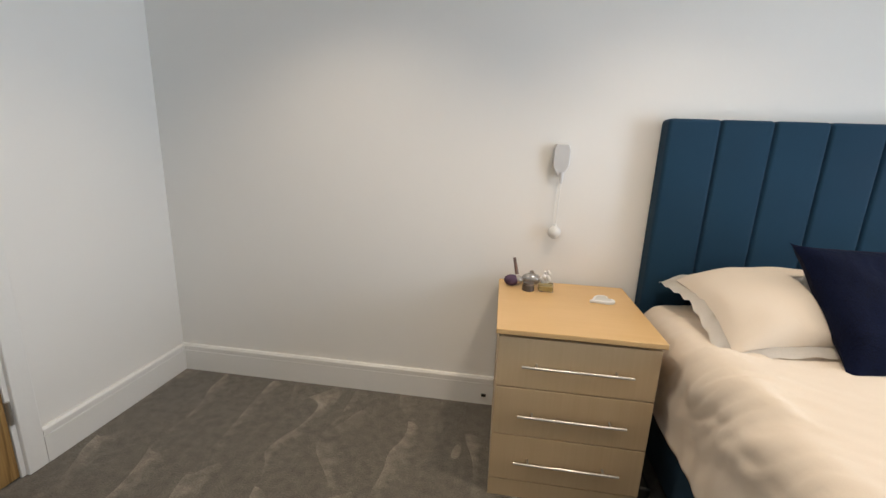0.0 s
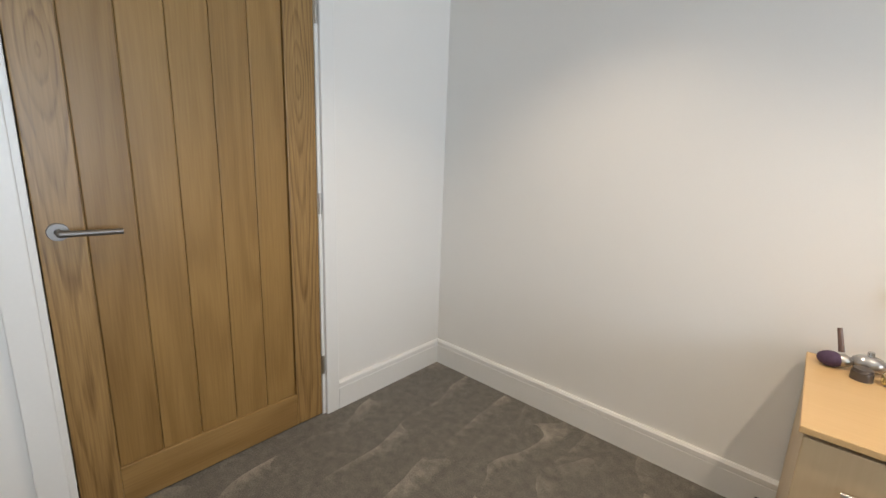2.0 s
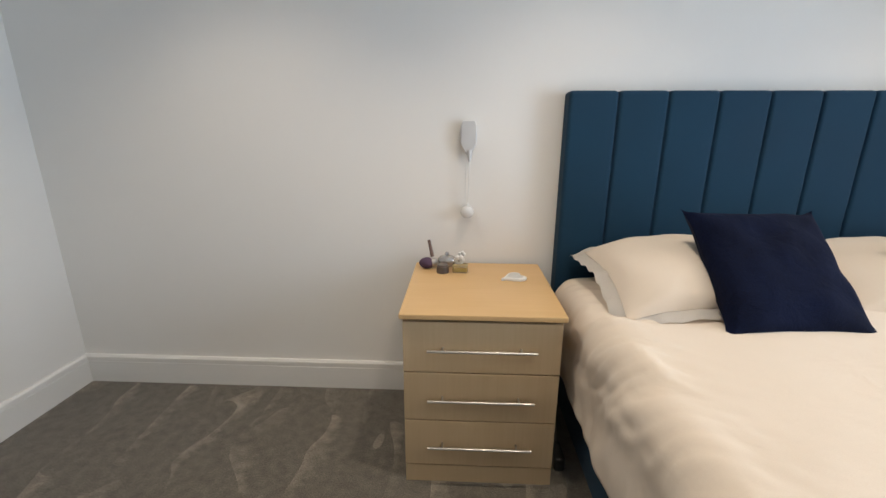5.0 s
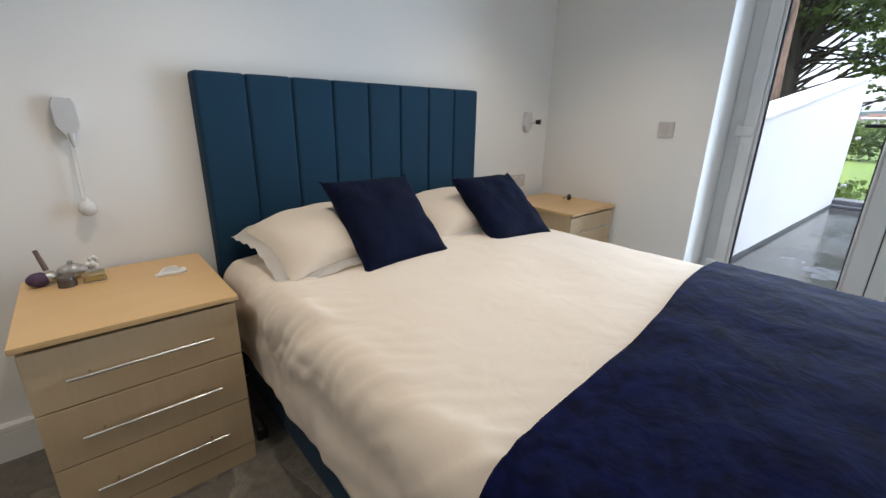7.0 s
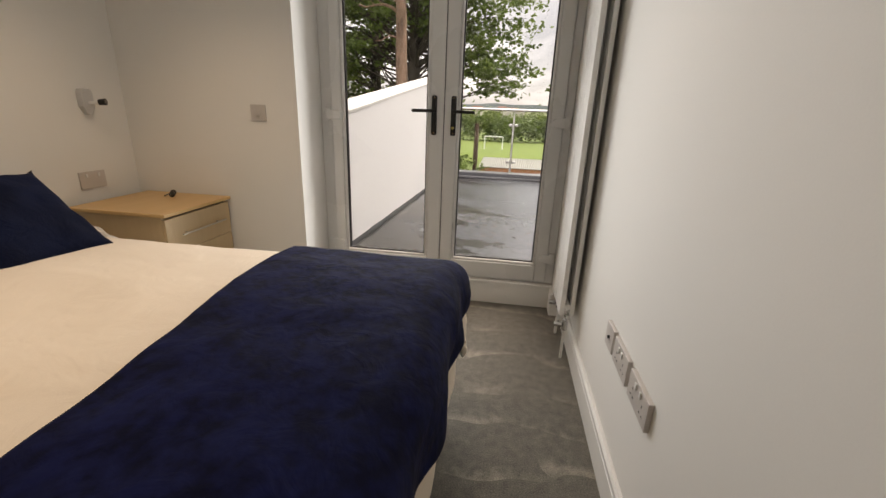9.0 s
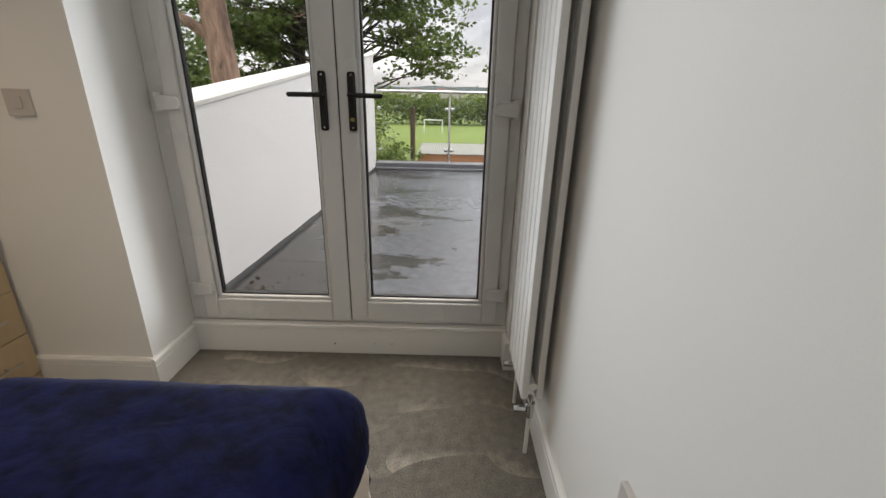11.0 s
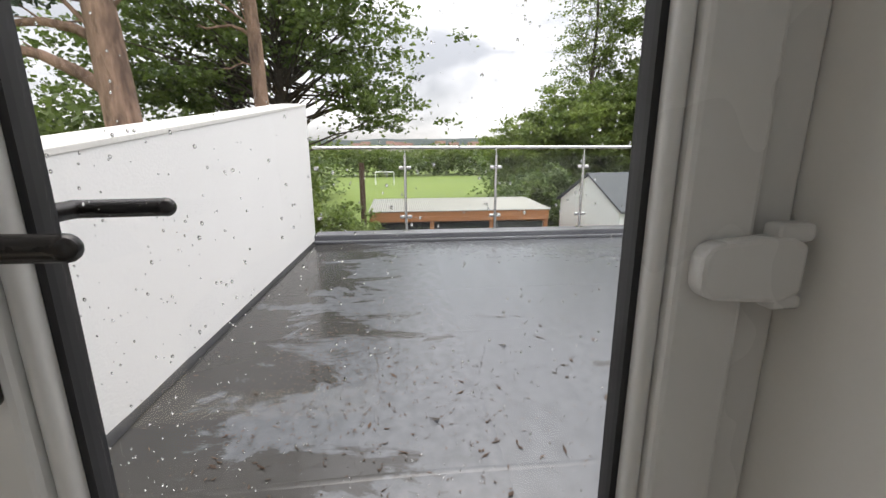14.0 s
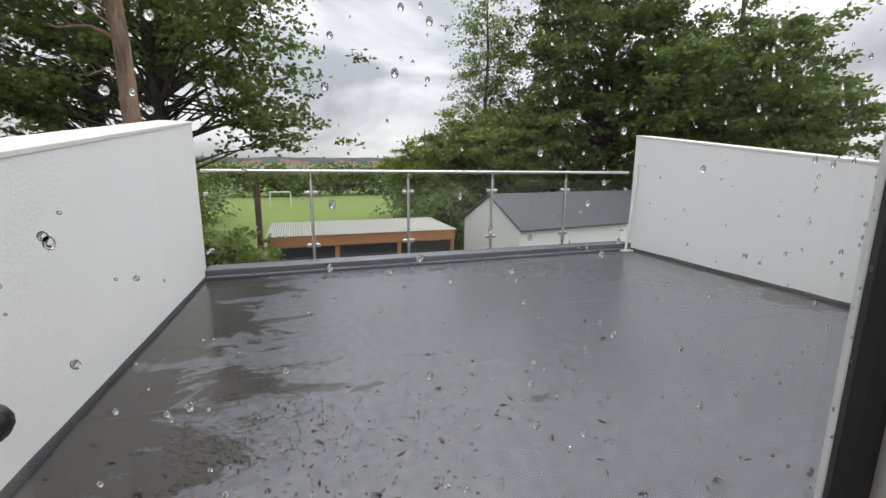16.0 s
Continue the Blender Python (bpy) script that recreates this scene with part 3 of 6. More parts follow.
setting("ceiling", boxed(-0.2, 4.94, SOUTH, 0.0, TOP, TOP + 0.12), M_CEIL, "plain white plaster ceiling", "ceiling")
setting("wall_hall", boxed(-1.4, -1.3, -3.0, 0.2, -0.3, 2.6), M_WALL, "plain white wall behind the closed door", "wall")


def skirting(name, x0, x1, y0, y1, out):
    """Skirting board with a scored line below a chamfered top edge. out: side that faces the room."""
    profile = [(0.0, 0.0), (0.018, 0.0), (0.018, 0.111), (0.0155, 0.1125), (0.0155, 0.1155), (0.018, 0.117), (0.018, 0.136), (0.0105, 0.146), (0.0, 0.146)]
    wall, sign = {"-y": (y1, -1), "+y": (y0, 1), "+x": (x0, 1), "-x": (x1, -1)}[out]
    outline = [(wall + sign * d, z) for d, z in profile]
    bm = prism(bmesh.new(), outline, x0, x1, "x") if out[1] == "y" else prism(bmesh.new(), outline, y0, y1, "y")
    return setting(name, bm, M_GLOSS, "white painted skirting board with a chamfered top", "skirting")


skirting("baseboard_north", 0.0, EAST, -0.019, -0.001, "-y")
skirting("baseboard_west_a", 0.001, 0.019, -0.728, -0.019, "+x")
skirting("baseboard_west_b", 0.001, 0.019, SOUTH + 0.019, -1.79, "+x")
skirting("baseboard_south", 0.0, 4.78, SOUTH + 0.001, SOUTH + 0.019, "+y")
skirting("baseboard_east", EAST - 0.019, EAST - 0.001, REV_N, -0.019, "-x")
skirting("baseboard_recess", EAST - 0.019, 4.868, REV_N - 0.019, REV_N - 0.001, "-y")
skirting("baseboard_nib", 4.762, 4.868, REV_S + 0.001, REV_S + 0.019, "+y")
skirting("baseboard_nib_end", 4.762, 4.779, SOUTH + 0.019, REV_S, "-x")
bm = bmesh.new()
box(bm, 4.868, 4.884, REV_S, REV_N, 0.0, 0.136, 0.002)
box(bm, 4.862, 4.96, REV_S, REV_N, 0.136, 0.158, 0.004)
setting("door_sill", bm, M_GLOSS, "white painted upstand and ledge below the glazed doors", "sill")

# ---- downlights ----
def downlight(x, y):
    d = thing("downlight", (x, y, TOP), "small recessed white downlight, lit warm, in the ceiling", "downlight", "ceiling downlights")
    bm = bmesh.new()
    tube(bm, (x, y, TOP), (x, y, TOP - 0.006), 0.042, 0.045, 24)
    part("bezel", bm, M_PLASTIC, d)
    return d


for ly, watts, row in ((-0.82, 14.0, (1.05, 2.25, 3.70)), (-1.90, 3.5, (1.05, 2.25, 3.42))):
    lamp_data = bpy.data.lights.new("downlight_lamp", "SPOT")
    lamp_data.energy, lamp_data.color, lamp_data.spot_size, lamp_data.spot_blend, lamp_data.shadow_soft_size = watts, (1.0, 0.81, 0.60), radians(108), 0.85, 0.018
    for lx in row:
        downlight(lx, ly)
        lamp = new("downlight_lamp", lamp_data)
        lamp.matrix_world = look((lx, ly, TOP - 0.02), (lx, ly + 0.0001, 0))

# ---- oak door ----
door = tagged(thing("door_1", (0.0, (DOOR_A + DOOR_B) / 2, 0.0), "closed oiled oak plank door with a steel lever handle", "door"), kind="structure")
DA, DB = DOOR_A - 0.012, DOOR_B + 0.018      # leaf edges
part("stile", boxed(-0.042, 0.0, DA - 0.128, DA, 0.006, 2.0, 0.003), M_OAKHINGE, door)
part("stile", boxed(-0.042, 0.0, DB, DB + 0.108, 0.006, 2.0, 0.003), M_OAKLOCK, door)
part("rail", boxed(-0.042, -0.0005, DB + 0.108, DA - 0.128, 0.006, 0.158, 0.003), M_OAKRAIL, door)
part("rail", boxed(-0.042, -0.0005, DB + 0.108, DA - 0.128, 1.89, 2.0, 0.003), M_OAKRAIL, door)
pa, pb = DA - 0.130, DB + 0.110
for i in range(5):
    w = (pa - pb) / 5
    part("plank", boxed(-0.036, -0.009, pa - (i + 1) * w + 0.0008, pa - i * w - 0.0008, 0.158, 1.89, 0.0035, 2), M_OAK, door)
part("backing", boxed(-0.038, -0.016, pb, pa, 0.158, 1.89), M_OAK, door)
hy, hz = -1.652, 0.982
rose = part("handle", tube(bmesh.new(), (0.0, hy, hz), (0.010, hy, hz), 0.026, 0.025, 28), M_LEVER, door, "brushed steel lever handle", True)
bm = bmesh.new()
tube(bm, (0.008, hy, hz), (0.055, hy, hz), 0.0095)
ball(bm, (0.052, hy, hz), 0.0098)
tube(bm, (0.052, hy, hz), (0.055, hy + 0.142, hz - 0.004), 0.0095, 0.0085, 16)
part("lever", bm, M_LEVER, rose, "", True)
for z in (0.262, 1.02, 1.78):
    bm = bmesh.new()
    tube(bm, (0.006, DA + 0.007, z - 0.045), (0.006, DA + 0.007, z + 0.045), 0.0065, seg=12)
    box(bm, -0.001, 0.0015, DA - 0.002, DA + 0.012, z - 0.045, z + 0.045)
    part("hinge", bm, M_STEEL, door, "steel butt hinge")
bm = bmesh.new()
box(bm, -0.21, 0.004, DOOR_A - 0.010, DOOR_A + 0.02, 0.0, 2.05, 0.002)
box(bm, -0.21, 0.004, DOOR_B - 0.02, DOOR_B + 0.014, 0.0, 2.05, 0.002)
box(bm, -0.21, 0.004, DOOR_B + 0.014, DOOR_A - 0.010, 2.004, 2.05, 0.002)
setting("door_lining", bm, M_GLOSS, "white painted door lining", "door frame")
bm = bmesh.new()
box(bm, 0.001, 0.021, DOOR_A + 0.004, -0.729, 0.0, 2.12, 0.004)
box(bm, 0.001, 0.021, -1.792, DOOR_B - 0.004, 0.0, 2.12, 0.004)
box(bm, 0.001, 0.021, DOOR_B - 0.004, DOOR_A + 0.004, 2.045, 2.12, 0.004)
setting("architrave", bm, M_GLOSS, "white painted square architrave round the door", "trim")

# ---- glazed double doors ----
FR0, FR1 = 4.902, 4.968
bm = bmesh.new()
box(bm, FR0, FR1, -1.166, REV_N - 0.002, 0.159, 2.17, 0.003)
box(bm, FR0, FR1, REV_S + 0.002, -2.584, 0.159, 2.17, 0.003)
box(bm, FR0, FR1, -2.584, -1.166, 2.112, 2.17, 0.003)
box(bm, FR0, FR1 + 0.03, -2.584, -1.166, 0.159, 0.172, 0.002)
setting("door_frame_glazed", bm, M_UPVC, "white plastic outer frame of the double doors", "door frame")
setting("lintel_soffit", boxed(EAST, OUT, REV_S, REV_N, 2.171, 2.219), M_WALL, "white plastered soffit over the recess", "wall")


def leaf(name, ya, yb, meet, key, sn, ss):
    """One glazed leaf from ya (north) to yb (south). meet: +1 when its meeting stile is the south one, else -1. sn, ss: widths of the two stiles."""
    d = tagged(thing(name, (4.92, (ya + yb) / 2, 0.165), "closed white plastic glazed door leaf with dark lever handles", "glazed door", "double doors to the roof terrace"), kind="structure")
    x0, x1, z0, z1 = 4.884, 4.956, 0.174, 2.108
    ga, gb, gz0, gz1 = ya - sn, yb + ss, 0.279, 2.02
    part("stile", boxed(x0, x1, ga, ya, z0, z1, 0.006), M_UPVC, d)
    part("stile", boxed(x0, x1, yb, gb, z0, z1, 0.006), M_UPVC, d)
    part("rail", boxed(x0 + 0.0005, x1 - 0.0005, gb, ga, z0, gz0, 0.006), M_UPVC, d)
    part("rail", boxed(x0 + 0.0005, x1 - 0.0005, gb, ga, gz1, z1, 0.006), M_UPVC, d)
    bw = 0.017
    for (p, q) in (((ga - bw, ga), None), ((gb, gb + bw), None), (None, (gz0, gz0 + bw)), (None, (gz1 - bw, gz1))):
        bm = bmesh.new()
        if p:
            box(bm, x0 + 0.010, x0 + 0.032, p[0], p[1], gz0 + 0.001, gz1 - 0.001, 0.007, 3)
        else:
            box(bm, x0 + 0.010, x0 + 0.032, gb + 0.001, ga - 0.001, q[0], q[1], 0.007, 3)
        part("glazing_bead", bm, M_UPVC, d, "", True)
    gk = bw + 0.007
    bm = bmesh.new()
    box(bm, x0 + 0.026, x1 - 0.018, ga - gk, ga - 0.002, gz0 + 0.002, gz1 - 0.002)
    box(bm, x0 + 0.026, x1 - 0.018, gb + 0.002, gb + gk, gz0 + 0.002, gz1 - 0.002)
    box(bm, x0 + 0.026, x1 - 0.018, gb + gk, ga - gk, gz0 + 0.002, gz0 + gk)
    box(bm, x0 + 0.026, x1 - 0.018, gb + gk, ga - gk, gz1 - gk, gz1 - 0.002)
    part("gasket", bm, M_GASKET, d, "black rubber gasket")
    pane = part("pane", boxed(x0 + 0.034, x0 + 0.050, gb + gk - 0.003, ga - gk + 0.003, gz0 + gk - 0.003, gz1 - gk + 0.003), M_GLASS, d, "clear glass spotted with rain")
    pane.visible_shadow = False
    yc = yb + 0.056 if meet > 0 else ya - 0.056
    dirn = meet
    lz = 1.212
    bm = bmesh.new()
    box(bm, x0 - 0.011, x0, yc - 0.0155, yc + 0.0155, 1.072, 1.300, 0.0095, 4)
    plate = part("handle", bm, M_BLACKMETAL, d, "dark bronze lever handle on a long backplate", True)
    bm = bmesh.new()
    tube(bm, (x0 - 0.008, yc, lz), (x0 - 0.052, yc, lz), 0.0095, seg=14)
    ball(bm, (x0 - 0.050, yc, lz), 0.0105)
    tube(bm, (x0 - 0.050, yc, lz), (x0 - 0.052, yc + dirn * 0.122, lz - 0.001), 0.0100, 0.0095, 14)
    ball(bm, (x0 - 0.052, yc + dirn * 0.122, lz - 0.001), 0.0097)
    part("lever", bm, M_BLACKMETAL, plate, "", True)
    bm = bmesh.new()
    tube(bm, (x0 - 0.010, yc, 1.086), (x0 - 0.0125, yc, 1.086), 0.0042, seg=10)
    tube(bm, (x0 - 0.010, yc, 1.288), (x0 - 0.0125, yc, 1.288), 0.0042, seg=10)
    part("screw", bm, M_CHROME, plate)
    bm = bmesh.new()
    box(bm, x1, x1 + 0.011, yc - 0.0155, yc + 0.0155, 1.072, 1.300, 0.0095, 4)
    back = part("outer_handle", bm, M_BLACKMETAL, d, "dark lever handle outside, wet with rain", True)
    bm = bmesh.new()
    tube(bm, (x1 + 0.008, yc, lz), (x1 + 0.066, yc, lz), 0.0095, seg=14)
    tube(bm, (x1 + 0.064, yc, lz), (x1 + 0.070, yc + dirn * 0.085, lz), 0.0096, 0.0096, 16)
    ball(bm, (x1 + 0.070, yc + dirn * 0.085, lz), 0.0102)
    ball(bm, (x1 + 0.064, yc, lz), 0.0100)
    part("lever", bm, M_BLACKMETAL, back, "", True)
    if key:
        bm = bmesh.new()
        tube(bm, (x0 - 0.011, yc + 0.001, 1.118), (x0 - 0.018, yc + 0.001, 1.118), 0.0085, seg=14)
        box(bm, x0 - 0.032, x0 - 0.017, yc - 0.001, yc + 0.0015, 1.113, 1.123, 0.0005)
        part("key", bm, mat("brass_key", (0.42, 0.36, 0.10), rough=0.35, metal=0.8), plate, "small brass key in the lock")
    # flag hinges on the outer stile
    yh = ya if meet > 0 else yb - 0.006
    s2 = -1 if meet > 0 else 1
    for z in (0.335, 1.168, 1.93):
        bm = bmesh.new()
        nose = [(0.052, -0.0255), (0.0605, -0.022), (0.0655, -0.014), (0.0665, 0.0), (0.0655, 0.014), (0.0605, 0.022), (0.052, 0.0255)]
        outline = [(yh + s2 * a, z + b) for a, b in [(-0.030, -0.021), (-0.012, -0.030)] + nose + [(-0.012, 0.031), (-0.030, 0.022)]]
        prism(bm, outline, x0 - 0.019, x0 + 0.001, "x", 0.004)
        box(bm, x0 - 0.018, x0 + 0.003, *sorted((yh - s2 * 0.036, yh + s2 * 0.000)), z + 0.024, z + 0.041, 0.0055, 3)
        box(bm, x0 - 0.018, x0 + 0.003, *sorted((yh - s2 * 0.034, yh - s2 * 0.004)), z - 0.037, z - 0.0235, 0.005, 3)
        bmesh.ops.recalc_face_normals(bm, faces=bm.faces[:])
        part("hinge", bm, M_UPVC, d, "white plastic flag hinge")
    return d, ga - gk, gb + gk


leaf("door_2", -1.168, -1.8775, 1, False, 0.068, 0.086)
right_leaf, drop_a, drop_b = leaf("door_3", -1.8825, -2.582, -1, True, 0.077, 0.071)
part("meeting_seal", boxed(4.894, 4.95, -1.8823, -1.8777, 0.176, 2.106), M_GASKET, right_leaf, "black rubber seal")

# rain on the outer face of the glass
rng = random.Random(11)


def drops(parent, ya, yb, count):
    """Flattened domes of water, one small dome shape repeated with its own size and stretch."""
    dome = [(math.cos(a) * math.cos(e), math.sin(a) * math.cos(e), math.sin(e)) for e in (0.0, 0.5, 1.0) for a in [2 * math.pi * k / 10 for k in range(10)]] + [(0, 0, 1)]
    dome_f = [(r * 10 + k, r * 10 + (k + 1) % 10, r * 10 + 10 + (k + 1) % 10, r * 10 + 10 + k) for r in (0, 1) for k in range(10)] + [(20 + k, 20 + (k + 1) % 10, 30) for k in range(10)] + [tuple(range(9, -1, -1))]
    verts, faces = [], []
    for _ in range(count):
        y, z = rng.uniform(yb, ya), rng.uniform(0.4, 1.9)
        r = 0.00045 + 0.00125 * rng.random() ** 2.0
        sy, sz, k = rng.uniform(0.75, 1), rng.uniform(0.95, 1.3), len(verts)
        verts += [(4.9345 + w * r * 0.7, y + u * r * sy, z + v * r * sz) for u, v, w in dome]
        faces += [tuple(k + q for q in f) for f in dome_f]
    ob = new("raindrops", raw_mesh("raindrops", verts, faces, M_DROP, True))
    ob.parent = parent
    ob.matrix_parent_inverse = parent.matrix_basis.inverted()
    ob.visible_shadow = False
    return tagged(ob, "scattered raindrops on the glass", kind="stuff")


drops(right_leaf, drop_a, drop_b, 3000)

# ---- radiator ----
RX0, RX1, RF = 4.255, 4.56, -2.600
rad = thing("radiator", (4.40, -2.65, 0.0), "tall white vertical radiator of flat tubes on the wall", "radiator")
n_t = 5
pitch_t = (RX1 - RX0) / n_t
for i in range(n_t):
    xa = RX0 + i * pitch_t
    part("tube", boxed(xa + 0.0035, xa + pitch_t - 0.0035, RF - 0.024, RF, 0.25, 2.05, 0.003, 2), M_GLOSS, rad)
for i in range(n_t):
    xa = RX0 + i * pitch_t
    part("rear_tube", boxed(xa + 0.004, xa + pitch_t - 0.004, RF - 0.072, RF - 0.050, 0.25, 2.05, 0.003, 2), M_GLOSS, rad)
for z in (0.30, 1.99):
    part("header", tube(bmesh.new(), (RX0 + 0.004, RF - 0.037, z), (RX1 - 0.004, RF - 0.037, z), 0.0145), M_GLOSS, rad, "", True)
for z in (0.5, 1.7):
    part("bracket", boxed(RX0 + 0.12, RX0 + 0.16, SOUTH + 0.001, RF - 0.06, z, z + 0.03, 0.003), M_GLOSS, rad)
for xv in (RX0 + 0.02, RX1 - 0.02):
    bm = bmesh.new()
    tube(bm, (xv, RF - 0.037, 0.25), (xv, RF - 0.037, 0.19), 0.010)
    tube(bm, (xv, RF - 0.037, 0.225), (xv, RF - 0.037, 0.165), 0.016, 0.014, 16)
    tube(bm, (xv, RF - 0.02, 0.195), (xv, RF + 0.02, 0.195), 0.014, 0.012, 16)
    v = part("valve", bm, M_CHROME, rad, "chrome radiator valve", True)
    part("pipe", tube(bmesh.new(), (xv, RF - 0.037, 0.17), (xv, RF - 0.037, 0.0), 0.0075), M_PLASTIC, rad, "", True)


# ---- wall plates ----
def plate(name, label, cat, x0, x1, y0, y1, z0, z1, group=""):
    t = thing(name, ((x0 + x1) / 2, (y0 + y1) / 2, z0), label, cat, group)
    part("faceplate", boxed(x0, x1, y0, y1, z0, z1, 0.002), M_SOCKET if "nickel" in label else M_PLASTIC, t)
    return t


for a, b, double in ((3.612, 3.705, False), (3.432, 3.590, True), (3.236, 3.402, True)):
    z0, z1, yf = 0.434, 0.522, SOUTH + 0.014
    s = plate("power_socket" if double else "aerial_socket", "satin nickel double power socket above the skirting" if double else "satin nickel single outlet plate above the skirting", "socket", a, b, SOUTH, yf, z0, z1, "outlets along the wall")
    if double:
        for cx in (a + 0.042, b - 0.042):
            bm = bmesh.new()
            for dx, dz, w, h in ((0, 0.012, 0.004, 0.009), (-0.011, -0.012, 0.008, 0.004), (0.011, -0.012, 0.008, 0.004)):
                box(bm, cx + dx - w / 2, cx + dx + w / 2, yf, yf + 0.0006, z0 + 0.036 + dz - h / 2, z0 + 0.036 + dz + h / 2)
            part("pin_holes", bm, M_BLACK, s)
            part("rocker", boxed(cx - 0.006 + (0.02 if cx < (a + b) / 2 else -0.02), cx + 0.006 + (0.02 if cx < (a + b) / 2 else -0.02), yf, yf + 0.004, z0 + 0.060, z0 + 0.078, 0.001), M_PLASTIC, s, "white plastic rocker switch")
    else:
        part("terminal", tube(bmesh.new(), ((a + b) / 2, yf, z0 + 0.044), ((a + b) / 2, yf + 0.006, z0 + 0.044), 0.006), M_BLACK, s)

s = plate("light_switch", "satin nickel single wall switch beside the recess", "switch", EAST - 0.010, EAST, -0.905, -0.815, 1.122, 1.210)
part("rocker", boxed(EAST - 0.0145, EAST - 0.010, -0.875, -0.845, 1.146, 1.186, 0.002), M_SOCKET, s)
s = plate("power_socket", "satin nickel double wall socket above the bedside chest", "socket", 4.215, 4.365, -0.010, 0.0, 0.735, 0.825)
for cx in (4.255, 4.325):
    part("rocker", boxed(cx - 0.006, cx + 0.006, -0.0135, -0.010, 0.795, 0.814, 0.001), M_PLASTIC, s)
bm = bmesh.new()
box(bm, 1.617, 1.640, -0.030, -0.0195, 0.046, 0.060, 0.003)
single("cable_clip", bm, M_BLACK, "small black cable clip on the skirting board", "cable clip")


# ---- wall reading lamps ----
def reading_lamp(x, hanging):
    t = thing("reading_lamp", (x, 0.0, 1.19), "pale grey wall lamp, its globe hanging on a thin flex" if hanging else "pale grey wall reading lamp with a short arm and dark end", "wall lamp", "lamps beside the bed")
    w = 0.033
    prof = [(x - w, 1.165), (x - w, 1.235), (x - w * 0.72, 1.256), (x + w * 0.72, 1.256), (x + w, 1.235), (x + w, 1.165), (x + w * 0.25, 1.122), (x - w * 0.25, 1.122)]
    part("wall_plate", prism(bmesh.new(), prof, -0.036, 0.0, "y", 0.004), M_SATIN, t)
    if hanging:
        part("nose", tube(bmesh.new(), (x + 0.004, -0.030, 1.14), (x + 0.006, -0.036, 1.095), 0.012, 0.006, 14), M_SATIN, t, "", True)
        part("flex", tube(bmesh.new(), (x + 0.006, -0.036, 1.10), (x + 0.002, -0.034, 0.905), 0.0022, seg=8), M_PLASTIC, t, "", True)
        part("flex", tube(bmesh.new(), (x - 0.006, -0.030, 1.12), (x - 0.010, -0.030, 0.905), 0.0014, seg=8), M_PLASTIC, t, "", True)
        g = part("globe", ball(bmesh.new(), (x, -0.036, 0.886), 0.028, 20), mat("opal_globe", (0.72, 0.72, 0.71), (0.67, 0.67, 0.66), 0.12), t, "small pale opal globe", True)
        part("cap", tube(bmesh.new(), (x, -0.034, 0.905), (x, -0.034, 0.922), 0.011, 0.006, 14), M_PLASTIC, g, "", True)
    else:
        part("arm", tube(bmesh.new(), (x + 0.004, -0.030, 1.185), (x + 0.030, -0.085, 1.190), 0.009, seg=14), M_PLASTIC, t, "", True)
        h = part("head", tube(bmesh.new(), (x + 0.024, -0.074, 1.190), (x + 0.036, -0.104, 1.193), 0.015, 0.018, 18), M_BLACK, t, "black lamp head", True)
        part("lens", tube(bmesh.new(), (x + 0.0362, -0.1045, 1.193), (x + 0.0368, -0.106, 1.193), 0.014, seg=16), M_BULB, h)
    return t


reading_lamp(1.883, True)
reading_lamp(4.335, False)


# ---- bedside chests ----
def chest(x0, x1, yb, yf, zt, label):
    t = thing("bedside_chest", ((x0 + x1) / 2, (yb + yf) / 2, 0.0), label, "bedside chest", "pair of bedside chests")
    bx0, bx1 = x0 + 0.010, x1 - 0.010
    f = yf + 0.012
    part("side_panel", boxed(bx0, bx0 + 0.016, f + 0.017, yb, 0.0, zt - 0.018, 0.0012), M_MAPLE, t)
    part("side_panel", boxed(bx1 - 0.016, bx1, f + 0.017, yb, 0.0, zt - 0.018, 0.0012), M_MAPLE, t)
    # carcass coloured near black: paints the shade in the gaps round the drawers
    part("carcass", boxed(bx0 + 0.016, bx1 - 0.016, f + 0.022, yb - 0.004, 0.02, zt - 0.019), M_GAPSHADE, t)
    part("plinth", boxed(bx0 + 0.0005, bx1 - 0.0005, f + 0.002, f + 0.0165, 0.0, 0.070, 0.0015), M_MAPLE, t)
    part("top", boxed(x0, x1, yf, yb, zt - 0.018, zt, 0.0025), M_MAPLELIT, t, "pale maple laminate top, orange lamplight painted into its colour")
    h = (zt - 0.018 - 0.010 - 0.073) / 3
    for i in range(3):
        z0 = 0.073 + i * h
        d = part("drawer_front", boxed(bx0, bx1, f, f + 0.0165, z0 + 0.0015, z0 + h - 0.0025, 0.0018), M_MAPLE, t)
        hz, cx, L = z0 + h * 0.5, (bx0 + bx1) / 2, (x1 - x0) * 0.33
        bm = bmesh.new()
        tube(bm, (cx - L, f - 0.028, hz), (cx + L, f - 0.028, hz), 0.0046, seg=14)
        for sx in (-0.72, 0.72):
            tube(bm, (cx + sx * L, f, hz), (cx + sx * L, f - 0.028, hz), 0.0034, seg=10)
        part("handle", bm, M_STEEL, d, "brushed steel bar handle", True)
    return t


chest(1.663, 2.197, -0.022, -0.578, 0.655, "pale maple three-drawer bedside chest with steel bar handles")
chest(4.063, 4.583, -0.060, -0.622, 0.672, "pale maple three-drawer bedside chest in the corner")

